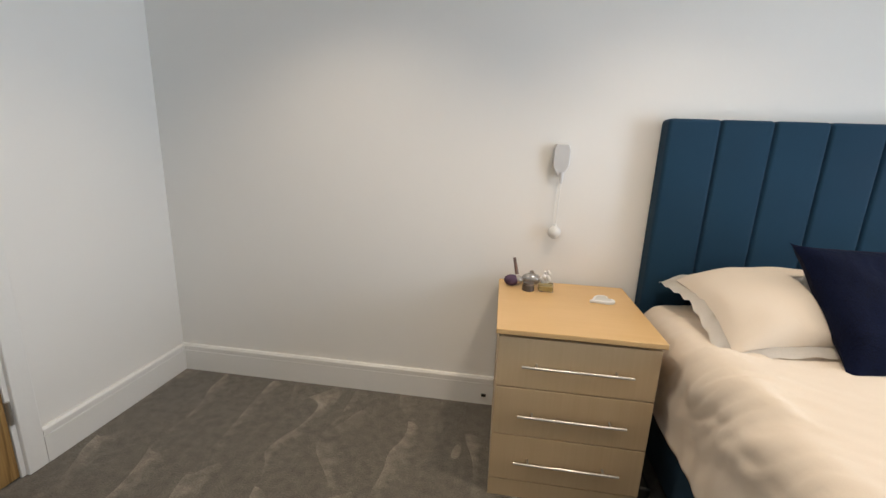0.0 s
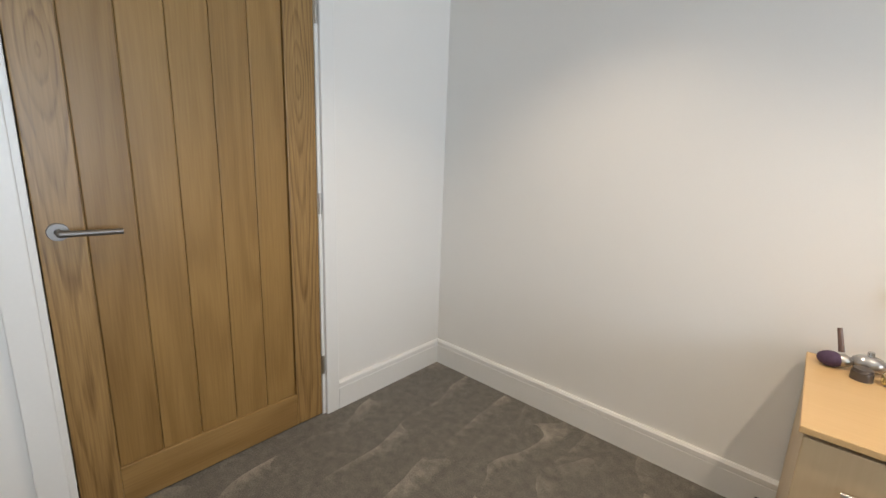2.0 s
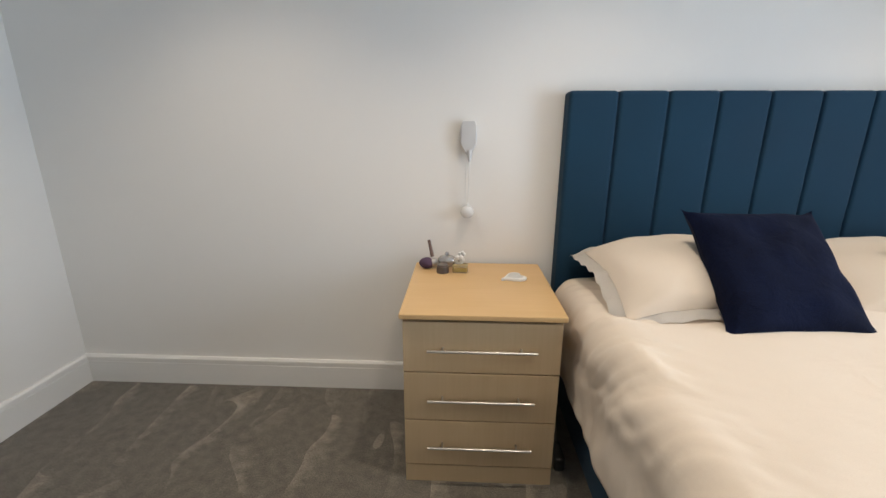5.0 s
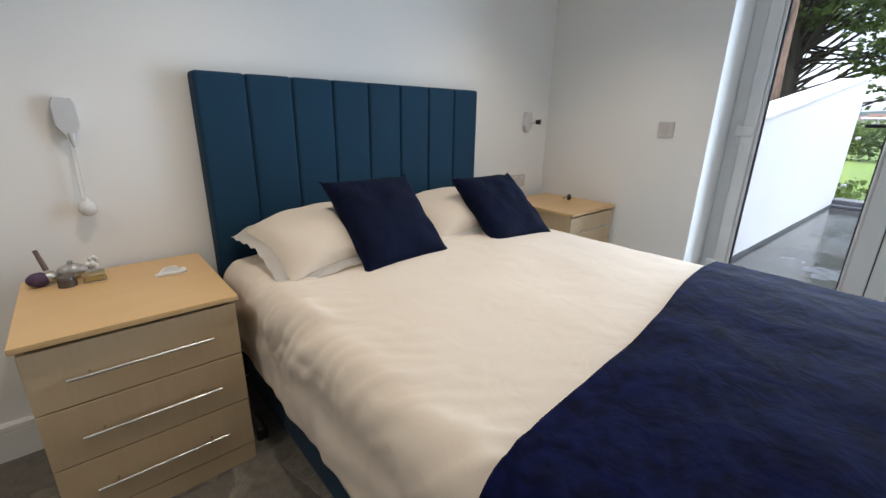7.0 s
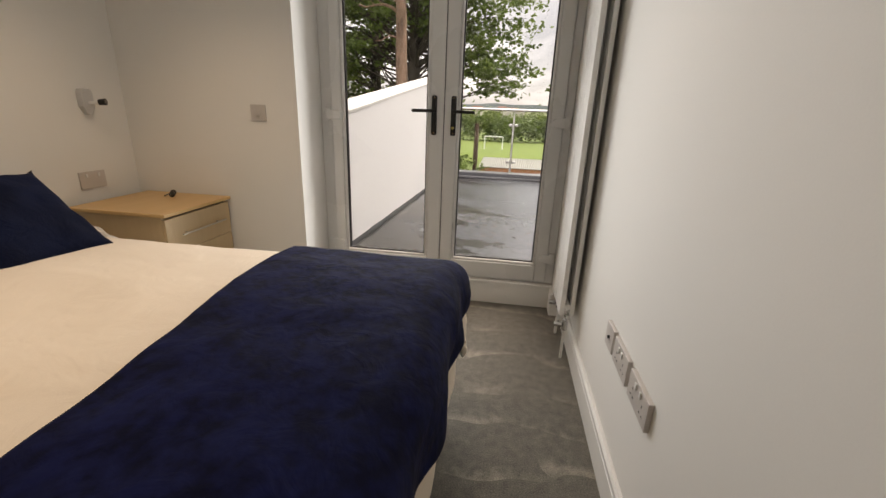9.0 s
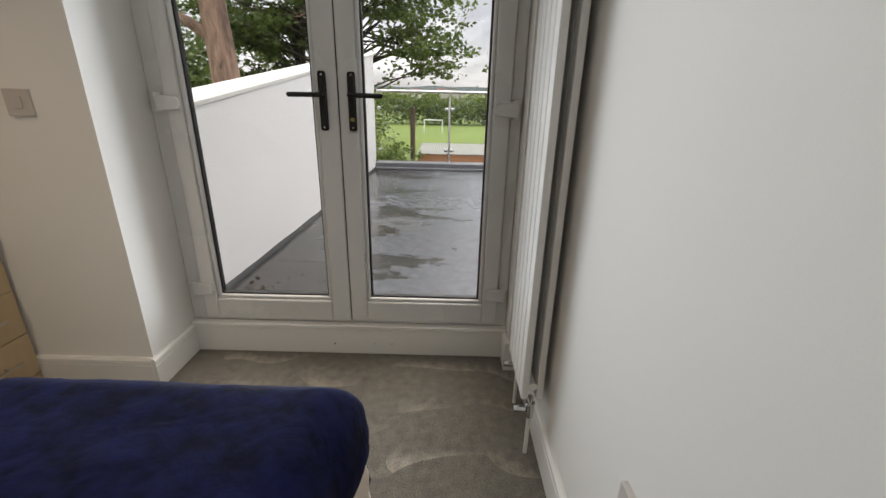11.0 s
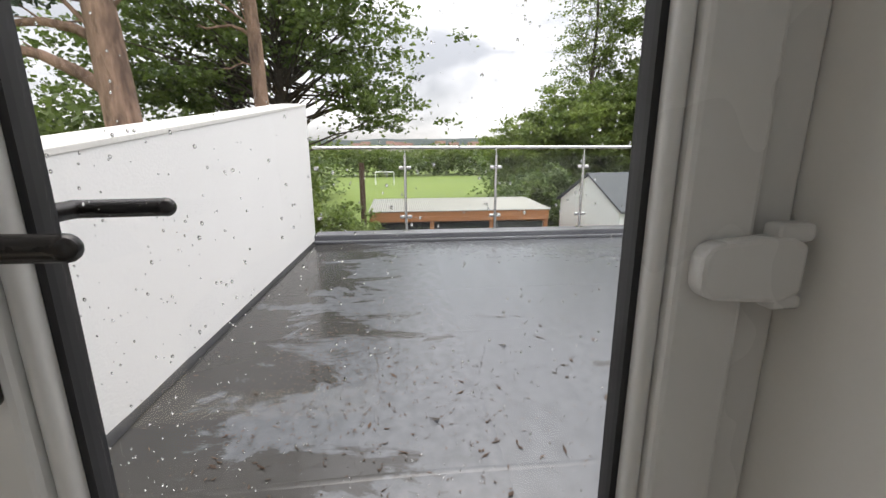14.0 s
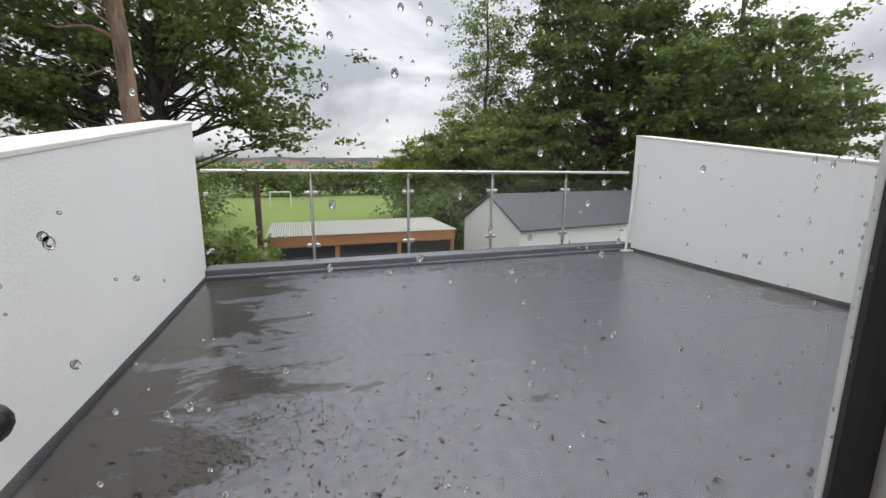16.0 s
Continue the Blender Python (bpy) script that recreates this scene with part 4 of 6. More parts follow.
# ---- bed ----
bed = thing("bed", (3.02, -1.1, 0.0), "double bed with a teal upholstered base and tall channelled headboard", "bed")
HX0, HX1 = 2.263, 3.765
BX0, BX1, BY1 = 2.305, 3.74, -2.065
part("base", boxed(BX0, BX1, BY1, -0.085, 0.03, 0.36, 0.02, 3), M_TEAL, bed, "teal fabric divan base", True)
part("mattress", boxed(BX0 + 0.01, BX1 - 0.01, BY1 + 0.01, -0.09, 0.36, 0.60, 0.05, 4), M_MATTRESS, bed, "white mattress", True)
part("headboard_core", boxed(HX0 + 0.012, HX1 - 0.012, -0.045, -0.004, 0.02, 1.352, 0.012, 3), M_TEAL, bed, "", True)
pw = (HX1 - HX0) / 8
for i in range(8):
    bm = bmesh.new()
    box(bm, HX0 + i * pw + 0.0006, HX0 + (i + 1) * pw - 0.0006, -0.084, -0.006, 0.30, 1.366, 0.0)
    es = [e for e in bm.edges if min(v.co.y for v in e.verts) < -0.08 or abs(e.verts[0].co.z - e.verts[1].co.z) < 1e-4 and max(v.co.z for v in e.verts) > 1.3]
    bmesh.ops.bevel(bm, geom=es, offset=0.017, segments=5, profile=0.55, affect="EDGES")
    part("headboard_channel", bm, M_TEAL, bed, "", True)
for (lx, ly) in ((2.36, -0.16), (3.68, -0.16), (2.36, -2.02), (3.68, -2.02)):
    part("foot", tube(bmesh.new(), (lx, ly, 0.0), (lx, ly, 0.035), 0.022, 0.026, 14), M_BLACK, bed)


def fold(d, r):
    """How far a cloth that runs d past an edge goes out and down over a rounded edge."""
    if d <= 0:
        return 0.0, 0.0
    if d < r * math.pi / 2:
        return r * math.sin(d / r), r * (1 - math.cos(d / r))
    return r, r + d - r * math.pi / 2


def draped(name, a0, a1, b0, b1, xl, xr, yf, r, nx, ny, lift, wrinkle, material, label, category, seed, flare=0.0, hem=0.0, back=None, crumple=0.0, plush=0.0):
    """Cloth over the bed: a runs across from side to side, b from the pillows to the foot."""
    verts, faces = [], []
    xc, half = (xl + xr) / 2, (xr - xl) / 2
    for j in range(ny + 1):
        for i in range(nx + 1):
            a, b = a0(j / ny) + (a1(j / ny) - a0(j / ny)) * i / nx, b0(i / nx) + (b1(i / nx) - b0(i / nx)) * j / ny
            ox, dx = fold(max(xl - a, a - xr), r)
            oy, dy = fold(yf - b, r)
            x = min(max(a, xl), xr) + math.copysign(ox, a - xc)
            y = max(b, yf) - oy
            drop = (dx ** 4 + dy ** 4) ** 0.25
            u = min(1, abs(x - xc) / (half + r))
            z = 0.632 + lift + 0.040 * (1 - u ** 2.6) - drop
            if back is not None:
                z -= 0.03 * max(0.0, 1 - (back - b) / 0.25) if b > back - 0.25 else 0.0
            p = Vector((a * 2.2, b * 2.2, seed))
            big = noise.noise(p) * 0.6 + noise.noise(p * 2.3) * 0.4
            sm = noise.noise(Vector((a * 9 + noise.noise(p * 3) * 1.6, b * 9, seed + 4)))
            ridge = (1 - abs(noise.noise(Vector((b * 6.5 + a * 4.5 + 2.2 * big, a * 2.6 - b, seed + 31)))) ) ** 5
            ridge2 = (1 - abs(noise.noise(Vector((b * 15 + a * 9.0 + big, a * 4.5, seed + 37))))) ** 6
            near = math.exp(-((a - xl + 0.05) / 0.13) ** 2) * (0.45 + 0.9 * max(0.0, noise.noise(Vector((b * 2.1, 0.0, seed + 50))) + 0.2))
            crease = wrinkle * crumple * near * (0.011 * ridge + 0.010 * ridge2)
            side = min(1.0, drop / 0.12)
            soft = plush * (0.009 + 0.004 * noise.noise(Vector((a * 7, b * 7, 71))) + 0.0015 * (1 - abs(noise.noise(Vector((a * 5 + b * 3, b * 9 - a * 4, 75))))) ** 4)
            z += wrinkle * (0.010 * big + 0.0016 * sm) * (1 - side * 0.6) + crease * (1 - side) + soft * (1 - side)
            x -= crease * side * 1.3 + (soft * side if dx > 0 and a < xc else 0.0)
            y -= soft * side if dy > 0 else 0.0
            if side > 0:
                fold_l = noise.noise(Vector((b * 5.5 + a * 3.0, z * 2.2, seed + 9))) * 0.6 + noise.noise(Vector((b * 13 - a * 6, z * 5, seed + 2))) * 0.4
                amt = wrinkle * 0.030 * side * (0.5 + drop) * fold_l + flare * drop
                if dx > 0:
                    x += math.copysign(amt + 0.012 * wrinkle * side * 0.25 * math.sin(z * 46 + b * 9 + 3 * big), a - xc)
                if dy > 0:
                    y -= amt + 0.010 * wrinkle * side * math.sin(a * 17 + 2 * big)
            z = max(z + hem * side * noise.noise(Vector((a * 3, b * 3, seed + 20))), 0.05)
            verts.append((x, y, z))
    for j in range(ny):
        for i in range(nx):
            k = j * (nx + 1) + i
            faces.append((k, k + 1, k + nx + 2, k + nx + 1))
    ob = tagged(new(name, raw_mesh(name, verts, faces, material, True)), label, category)
    so = ob.modifiers.new("thickness", "SOLIDIFY")
    so.thickness, so.offset = 0.014, -1.0
    return ob


duvet = draped("duvet", lambda v: 2.325 - 0.345 - 0.02 * v, lambda v: 3.735 + 0.40, lambda u: -0.13, lambda u: -2.085 - 0.33, 2.335, 3.735, -2.068, 0.060, 190, 210, 0.0, 1.0, M_LINEN,
               "cream cotton duvet spread over the bed, rumpled at the sides", "duvet", 3.0, 0.05, 0.03, -0.13, 1.5)
blanket = draped("blanket", lambda v: 2.31 - 0.30, lambda v: 3.74 + 0.30, lambda u: -1.615 + 0.15 * min(1, max(0, (u - 0.12) / 0.8)) + 0.012 * math.sin(u * 11), lambda u: -2.12 - 0.105 - 0.09 * u + 0.03 * math.sin(u * 9), 2.337, 3.733, -2.070, 0.071, 150, 100, 0.016, 1.0, M_NAVY,
                 "navy blue plush throw across the foot of the bed", "blanket", 3.0, 0.02, 0.012, None, 0.7, 1.2)


def pillow_mesh(w, d, h, ear=0.03, n=22, power=2.6, waist=0.028):
    """A stuffed rectangle with drawn-out corners, centred, lying flat."""
    bm = bmesh.new()
    rows = {}
    for s in (1, -1):
        for j in range(n + 1):
            for i in range(n + 1):
                u, v = -1 + 2 * i / n, -1 + 2 * j / n
                k = (1 - abs(u) ** power) * (1 - abs(v) ** power)
                edge = i in (0, n) or j in (0, n)
                if s < 0 and edge:
                    rows[s, i, j] = rows[1, i, j]
                    continue
                pinch = 1 - waist * (1 - abs(v) ** 2) * abs(u) ** 4
                pinch2 = 1 - waist * (1 - abs(u) ** 2) * abs(v) ** 4
                z = s * h / 2 * max(0, k) ** 0.5 + 0.010 * noise.noise(Vector((u * 2.6, v * 2.6, s * 3.0 + w))) * (1 if not edge else 0.6)
                rows[s, i, j] = bm.verts.new((u * (w / 2 + ear * abs(v) ** 6) * pinch, v * (d / 2 + ear * abs(u) ** 6) * pinch2, z))
    for s in (1, -1):
        for j in range(n):
            for i in range(n):
                q = [rows[s, i, j], rows[s, i + 1, j], rows[s, i + 1, j + 1], rows[s, i, j + 1]]
                bm.faces.new(q if s > 0 else q[::-1])
    return bm


def pillow(x, y, z, w, d, rx, rz):
    m = pose(x, y, z, rx, 0, rz)

    def sag(px, py):
        u, v = abs(px) / (w / 2), py / (d / 2)
        return -0.055 * min(u, 1.15) ** 3 * (0.55 + 0.45 * abs(v)) - 0.012 * v * v
    t = thing("pillow", (x, y, z), "plump cream pillow with a white flanged border", "pillow", "pair of pillows")
    bm = pillow_mesh(w - 0.05, d - 0.05, 0.185, 0.0, 30, 2.3, 0.05)
    for v in bm.verts:
        v.co.z += sag(v.co.x, v.co.y) + 0.007 * noise.noise(Vector((v.co.x * 9 + 4 * v.co.y, v.co.y * 5, w * 7))) * (v.co.z > 0.02)
    bm.transform(m)
    part("cushioning", bm, M_LINEN, t, "", True)
    bm = bmesh.new()
    n = 40
    loops = []
    for q, off in ((0, -0.005), (1, 0.066)):
        ring = []
        for k in range(4 * n):
            side, f = divmod(k, n)
            f = -1 + 2 * f / n
            u, v = ((f, -1), (1, f), (-f, 1), (-1, -f))[side]
            dz = 0.010 * noise.noise(Vector((u * 4, v * 4, q * 2.0))) * q + 0.005 * math.sin(k * 1.1) * q - 0.010 * (u * u * v * v) * q
            px, py = u * (w / 2 - 0.05 + off) * (1 - 0.03 * (1 - v * v)), v * (d / 2 - 0.05 + off) * (1 - 0.03 * (1 - u * u))
            ring.append(bm.verts.new((px, py, dz + sag(px, py))))
        loops.append(ring)
    for k in range(4 * n):
        bm.faces.new((loops[0][k], loops[0][(k + 1) % (4 * n)], loops[1][(k + 1) % (4 * n)], loops[1][k]))
    bmesh.ops.solidify(bm, geom=bm.faces[:], thickness=0.004)
    bm.transform(m)
    part("flange", bm, M_FLANGE, t, "white lace flange", True)
    return t


pillow(2.675, -0.375, 0.752, 0.68, 0.51, 11, 2)
pillow(3.425, -0.365, 0.754, 0.76, 0.49, 11, -2)


def scatter_cushion(x, y, z, w, rx, ry, rz):
    bm = pillow_mesh(w, w * 1.07, 0.135, 0.016, 28, 3.2, 0.06)
    for v in bm.verts:
        v.co.z += 0.006 * noise.noise(Vector((v.co.x * 14, v.co.y * 9, w * 11))) * (abs(v.co.x) < w * 0.47)
    bm.transform(pose(x, y, z, rx, ry, rz))
    return single("cushion", bm, M_NAVYC, "square navy velour cushion leaning on the pillows", "cushion", "pair of cushions", True)


scatter_cushion(2.805, -0.540, 0.806, 0.402, 43, 0, 1)
scatter_cushion(3.466, -0.582, 0.783, 0.392, 40, 0, -2)

# ---- things on the chests ----
ZT = 0.655
brush = thing("makeup_brush", (1.735, -0.09, ZT), "purple makeup brush with a brown handle standing among bottles", "makeup brush")
part("handle", tube(bmesh.new(), (1.738, -0.085, ZT + 0.045), (1.722, -0.070, ZT + 0.115), 0.008, 0.0065, 14), mat("brown_lacquer", (0.16, 0.10, 0.08), rough=0.3), brush, "", True)
part("bristles", ball(bmesh.new(), (1.716, -0.108, ZT + 0.024), 0.030, 16, (1.1, 0.9, 0.8)), mat("purple_bristle", (0.10, 0.05, 0.10), (0.05, 0.03, 0.06), 0.8, fine=200, bump=0.5), brush, "dark purple bristles", True)
part("ferrule", ball(bmesh.new(), (1.744, -0.106, ZT + 0.026), 0.022, 16, (1.0, 0.9, 0.9)), M_STEEL, brush, "silver ferrule", True)
pot = thing("cosmetic_pot", (1.785, -0.155, ZT), "round dark glass cosmetic pot with a metal lid", "cosmetic pot")
part("jar", tube(bmesh.new(), (1.785, -0.155, ZT), (1.785, -0.155, ZT + 0.024), 0.026, 0.025, 20), mat("smoky_glass", (0.09, 0.075, 0.065), rough=0.15), pot, "", True)
part("lid", tube(bmesh.new(), (1.785, -0.155, ZT + 0.0245), (1.785, -0.155, ZT + 0.034), 0.024, 0.022, 20), mat("bronze_lid", (0.16, 0.13, 0.11), rough=0.3, metal=0.6), pot, "", True)
flask = thing("perfume_bottle", (1.80, -0.085, ZT), "low oval silver perfume bottle", "perfume bottle")
part("flask", ball(bmesh.new(), (1.800, -0.085, ZT + 0.0275), 0.034, 18, (1.25, 0.8, 0.8)), mat("silvery_glass", (0.5, 0.48, 0.46), rough=0.18, metal=0.7), flask, "", True)
part("stopper", tube(bmesh.new(), (1.800, -0.085, ZT + 0.05), (1.800, -0.085, ZT + 0.066), 0.010, 0.008, 14), M_CHROME, flask, "", True)
scent = thing("perfume_bottle", (1.855, -0.150, ZT), "square glass perfume bottle with amber scent and white flower cap", "perfume bottle")
part("bottle", boxed(1.825, 1.888, -0.170, -0.132, ZT, ZT + 0.034, 0.004), M_BULB, scent, "clear glass body")
part("scent", boxed(1.829, 1.884, -0.166, -0.136, ZT + 0.004, ZT + 0.024, 0.003), mat("amber_liquid", (0.62, 0.47, 0.16), rough=0.1), scent, "amber liquid")
for k in range(6):
    a = k * math.pi / 3
    part("petal", ball(bmesh.new(), (1.852 + 0.014 * math.cos(a), -0.152 - 0.005 * math.sin(a), ZT + 0.052 + 0.014 * math.sin(a)), 0.0095, 10, (1, 0.55, 1)), M_PLASTIC, scent, "", True)
part("flower_heart", ball(bmesh.new(), (1.852, -0.156, ZT + 0.052), 0.006, 10), M_STEEL, scent, "", True)
for k in range(5):
    a = k * math.pi * 0.4
    part("petal", ball(bmesh.new(), (1.862 + 0.010 * math.cos(a), -0.118 - 0.004 * math.sin(a), ZT + 0.066 + 0.010 * math.sin(a)), 0.007, 10, (1, 0.6, 1)), M_PLASTIC, scent, "", True)
dish_out = []
for k in range(40):
    a = 2 * math.pi * k / 40
    hx = 16 * math.sin(a) ** 3
    hyy = 13 * math.cos(a) - 5 * math.cos(2 * a) - 2 * math.cos(3 * a) - math.cos(4 * a)
    ca, sa = math.cos(radians(-62)), math.sin(radians(-62))
    hx, hyy = hx * 0.0027, hyy * 0.0034
    dish_out.append((2.070 + hx * ca - hyy * sa, -0.222 + hx * sa + hyy * ca))
dish = thing("heart_dish", (2.070, -0.222, ZT), "small white heart-shaped trinket dish", "trinket dish")
part("dish", prism(bmesh.new(), dish_out, ZT, ZT + 0.012, "z", 0.003), M_PLASTIC, dish, "", True)
inner = [(2.070 + (x - 2.070) * 0.72, -0.222 + (y + 0.222) * 0.72) for x, y in dish_out]
part("hollow", prism(bmesh.new(), inner, ZT + 0.0121, ZT + 0.0128, "z"), mat("grey_shell_inlay", (0.6, 0.6, 0.57), (0.5, 0.5, 0.48), 0.3), dish, "grey pearly inlay")
ZT2 = 0.672
gl = thing("sunglasses", (4.475, -0.325, ZT2), "folded dark sunglasses lying on the chest top", "sunglasses")
for dx, dy in ((-0.022, -0.016), (0.024, 0.016)):
    part("lens", ball(bmesh.new(), (4.475 + dx, -0.325 + dy, ZT2 + 0.017), 0.022, 16, (1.0, 0.45, 0.78)), M_BLACK, gl, "", True)
bm = bmesh.new()
tube(bm, (4.44, -0.30, ZT2 + 0.008), (4.525, -0.27, ZT2 + 0.008), 0.003, seg=8)
part("temple", bm, M_BLACK, gl)
part("bridge", tube(bmesh.new(), (4.465, -0.334, ZT2 + 0.024), (4.487, -0.318, ZT2 + 0.024), 0.003, seg=8), M_BLACK, gl)
bm = bmesh.new()
box(bm, 2.215, 2.255, -0.50, -0.40, 0.0, 0.055, 0.008)
tube(bm, (2.235, -0.42, 0.05), (2.245, -0.25, 0.22), 0.004, seg=8)
tube(bm, (2.245, -0.25, 0.22), (2.235, -0.03, 0.30), 0.004, seg=8)
single("power_adapter", bm, M_BLACK, "black power adapter and cable between chest and bed", "adapter")

# ---- roof terrace ----
TZ = 0.075
TEND = 10.08
setting("terrace_floor", boxed(OUT - 0.095, 10.02, -8.4, -0.9, -0.25, TZ), M_ROOF, "wet grey flat roof terrace with puddles and litter", "terrace")


def parapet(name, y0, y1, side, rise, label):
    """White rendered wall whose top climbs towards the far end. y0, y1: inner face near and far; side: +1 north, -1 south."""
    def top(x):
        return 1.098 + (x - OUT) * rise
    t = 0.30 * side
    bm = bmesh.new()
    vs = []
    for x, y in ((OUT + 0.001, y0), (TEND, y1)):
        for yy in (y, y + t):
            for z in (-3.0, top(x) - 0.02):
                vs.append(bm.verts.new((x, yy, z)))
    for f in ((0, 1, 3, 2), (4, 6, 7, 5), (0, 4, 5, 1), (2, 3, 7, 6), (1, 5, 7, 3), (0, 2, 6, 4)):
        bm.faces.new([vs[i] for i in f])
    bmesh.ops.recalc_face_normals(bm, faces=bm.faces[:])
    w = setting(name, bm, M_STUCCO, label, "parapet wall")
    bm = bmesh.new()
    vs = []
    for x, y in ((OUT + 0.001, y0), (TEND + 0.006, y1)):
        for yy in (y - 0.006 * side, y + t + 0.006 * side):
            for z in (top(x) - 0.02, top(x) + 0.012):
                vs.append(bm.verts.new((x, yy, z)))
    for f in ((0, 1, 3, 2), (4, 6, 7, 5), (0, 4, 5, 1), (2, 3, 7, 6), (1, 5, 7, 3), (0, 2, 6, 4)):
        bm.faces.new([vs[i] for i in f])
    bmesh.ops.recalc_face_normals(bm, faces=bm.faces[:])
    bmesh.ops.bevel(bm, geom=bm.edges[:], offset=0.006, segments=2, profile=0.5, affect="EDGES")
    part("coping", bm, M_CAP, w, "weathered white coping")
    bm = bmesh.new()
    n = 60
    prev = None
    for k in range(n + 1):
        f = k / n
        x, y = OUT + 0.03 + (TEND - OUT - 0.06) * f, y0 + (y1 - y0) * f
        wob = 0.006 * noise.noise(Vector((x * 3, side, 0)))
        cur = [bm.verts.new((x, y - side * 0.001, TZ + 0.038 + wob)), bm.verts.new((x, y - side * (0.010 + wob), TZ + 0.032 + wob)), bm.verts.new((x, y - side * (0.026 + 2 * wob), TZ + 0.003))]
        if prev:
            for q in range(2):
                bm.faces.new((prev[q], cur[q], cur[q + 1], prev[q + 1]))
        prev = cur
    bmesh.ops.recalc_face_normals(bm, faces=bm.faces[:])
    part("edge_strip", bm, M_LEAD, w, "dark wet roofing strip along the foot", True)
    return w


parapet("parapet_north", -0.985, -1.150, 1, 0.138, "white rendered parapet wall with a sloping top")
parapet("parapet_south", -6.930, -7.190, -1, 0.1465, "white rendered parapet wall with a sloping top")
bm = bmesh.new()
box(bm, 9.99, 10.26, -7.19, -1.15, -0.3, 0.185, 0.012)
box(bm, 9.94, 9.99, -7.19, -1.15, TZ, 0.115, 0.010)
setting("terrace_upstand", bm, M_KERB, "grey coated upstand along the open edge", "kerb")
bm = bmesh.new()
box(bm, 4.951, OUT - 0.001, -8.4, SOUTH, -0.3, 2.9)
box(bm, 4.951, OUT, SOUTH, 1.2, 2.601, 2.9)
box(bm, 4.951, OUT, 0.251, 1.2, -0.3, 2.601)
box(bm, -1.5, OUT, -8.6, -8.4, -3.0, 2.9)
box(bm, -1.5, OUT, 1.2, 1.4, -3.0, 2.9)
box(bm, -1.5, -1.41, -8.4, 1.2, -3.0, 2.9)
setting("house_wall", bm, M_STUCCO, "white rendered outer walls of the house", "wall")
setting("house_roof", boxed(-1.6, OUT + 0.1, -8.7, 1.5, 2.901, 3.05), M_SLATE, "flat dark roof of the house", "roof")

# balustrade
RAILX = 10.16
bal = thing("balustrade", (RAILX, -4.15, 0.185), "glass and stainless steel balustrade across the terrace end", "balustrade")
posts = [-2.345, -3.565, -4.785, -6.005]
ends = [-1.175, -7.165]
part("handrail", tube(bmesh.new(), (RAILX, ends[0], 1.288), (RAILX, ends[1], 1.288), 0.021, seg=16), M_INOX, bal, "polished stainless steel handrail", True)
for y in posts:
    bm = bmesh.new()
    tube(bm, (RAILX, y, 0.186), (RAILX, y, 1.19), 0.0195, seg=16)
    tube(bm, (RAILX, y, 1.19), (RAILX, y, 1.275), 0.009, seg=12)
    tube(bm, (RAILX, y, 0.186), (RAILX, y, 0.198), 0.048, 0.046, 20)
    p = part("post", bm, M_INOX, bal, "", True)
    for z in (1.028, 0.378):
        for s in (-1, 1):
            part("clamp", boxed(RAILX - 0.013, RAILX + 0.013, *sorted((y + s * 0.018, y + s * 0.082)), z - 0.024, z + 0.024, 0.011, 3), M_INOX, p, "rounded glass clamp", True)
for s, y in ((-1, ends[0]), (1, ends[1])):
    for z in (1.028, 0.378):
        part("wall_clamp", boxed(RAILX - 0.013, RAILX + 0.013, *sorted((y, y + s * 0.06)), z - 0.024, z + 0.024, 0.011, 3), M_INOX, bal, "", True)
edges = [ends[0] - 0.03] + posts + [ends[1] + 0.03]
for a, b in zip(edges[:-1], edges[1:]):
    g = part("glass_panel", boxed(RAILX - 0.004, RAILX + 0.004, b + 0.034, a - 0.034, 0.225, 1.165, 0.001), M_BAL, bal, "clear glass panel")
    g.visible_shadow = False
pipe = thing("overflow_pipe", (9.93, -7.02, TZ), "white plastic pipe leaning against the parapet end", "pipe")
part("pipe", tube(bmesh.new(), (9.93, -7.03, TZ + 0.02), (9.98, -7.175, 1.42), 0.018, seg=12), M_PLASTIC, pipe, "", True)
part("foot", boxed(9.86, 10.0, -7.13, -6.93, TZ, TZ + 0.02, 0.005), M_PLASTIC, pipe)


# outlet by the doors, with a wire balloon guard
guard = thing("leaf_guard", (5.225, -1.165, TZ), "grey wire balloon leaf guard on the roof outlet, clogged with leaves", "leaf guard")
part("collar", tube(bmesh.new(), (5.225, -1.165, TZ), (5.225, -1.165, TZ + 0.010), 0.044, 0.042, 24), M_KERB, guard, "", True)
for k in range(7):
    a = k * math.pi / 7
    arc = [(5.225 + 0.040 * math.cos(q) * math.cos(a), -1.165 + 0.040 * math.cos(q) * math.sin(a), TZ + 0.012 + 0.052 * math.sin(q)) for q in [math.pi * u / 10 for u in range(11)]]
    bm = bmesh.new()
    for p, q in zip(arc[:-1], arc[1:]):
        tube(bm, p, q, 0.0016, seg=6)
    part("wire", bm, M_WIRE, guard, "", True)
for q in (0.35, 0.85):
    ring = [(5.225 + 0.041 * math.cos(q) * math.cos(a), -1.165 + 0.041 * math.cos(q) * math.sin(a), TZ + 0.012 + 0.053 * math.sin(q)) for a in [2 * math.pi * u / 18 for u in range(19)]]
    bm = bmesh.new()
    for p, w in zip(ring[:-1], ring[1:]):
        tube(bm, p, w, 0.0016, seg=6)
    part("hoop", bm, M_WIRE, guard, "", True)
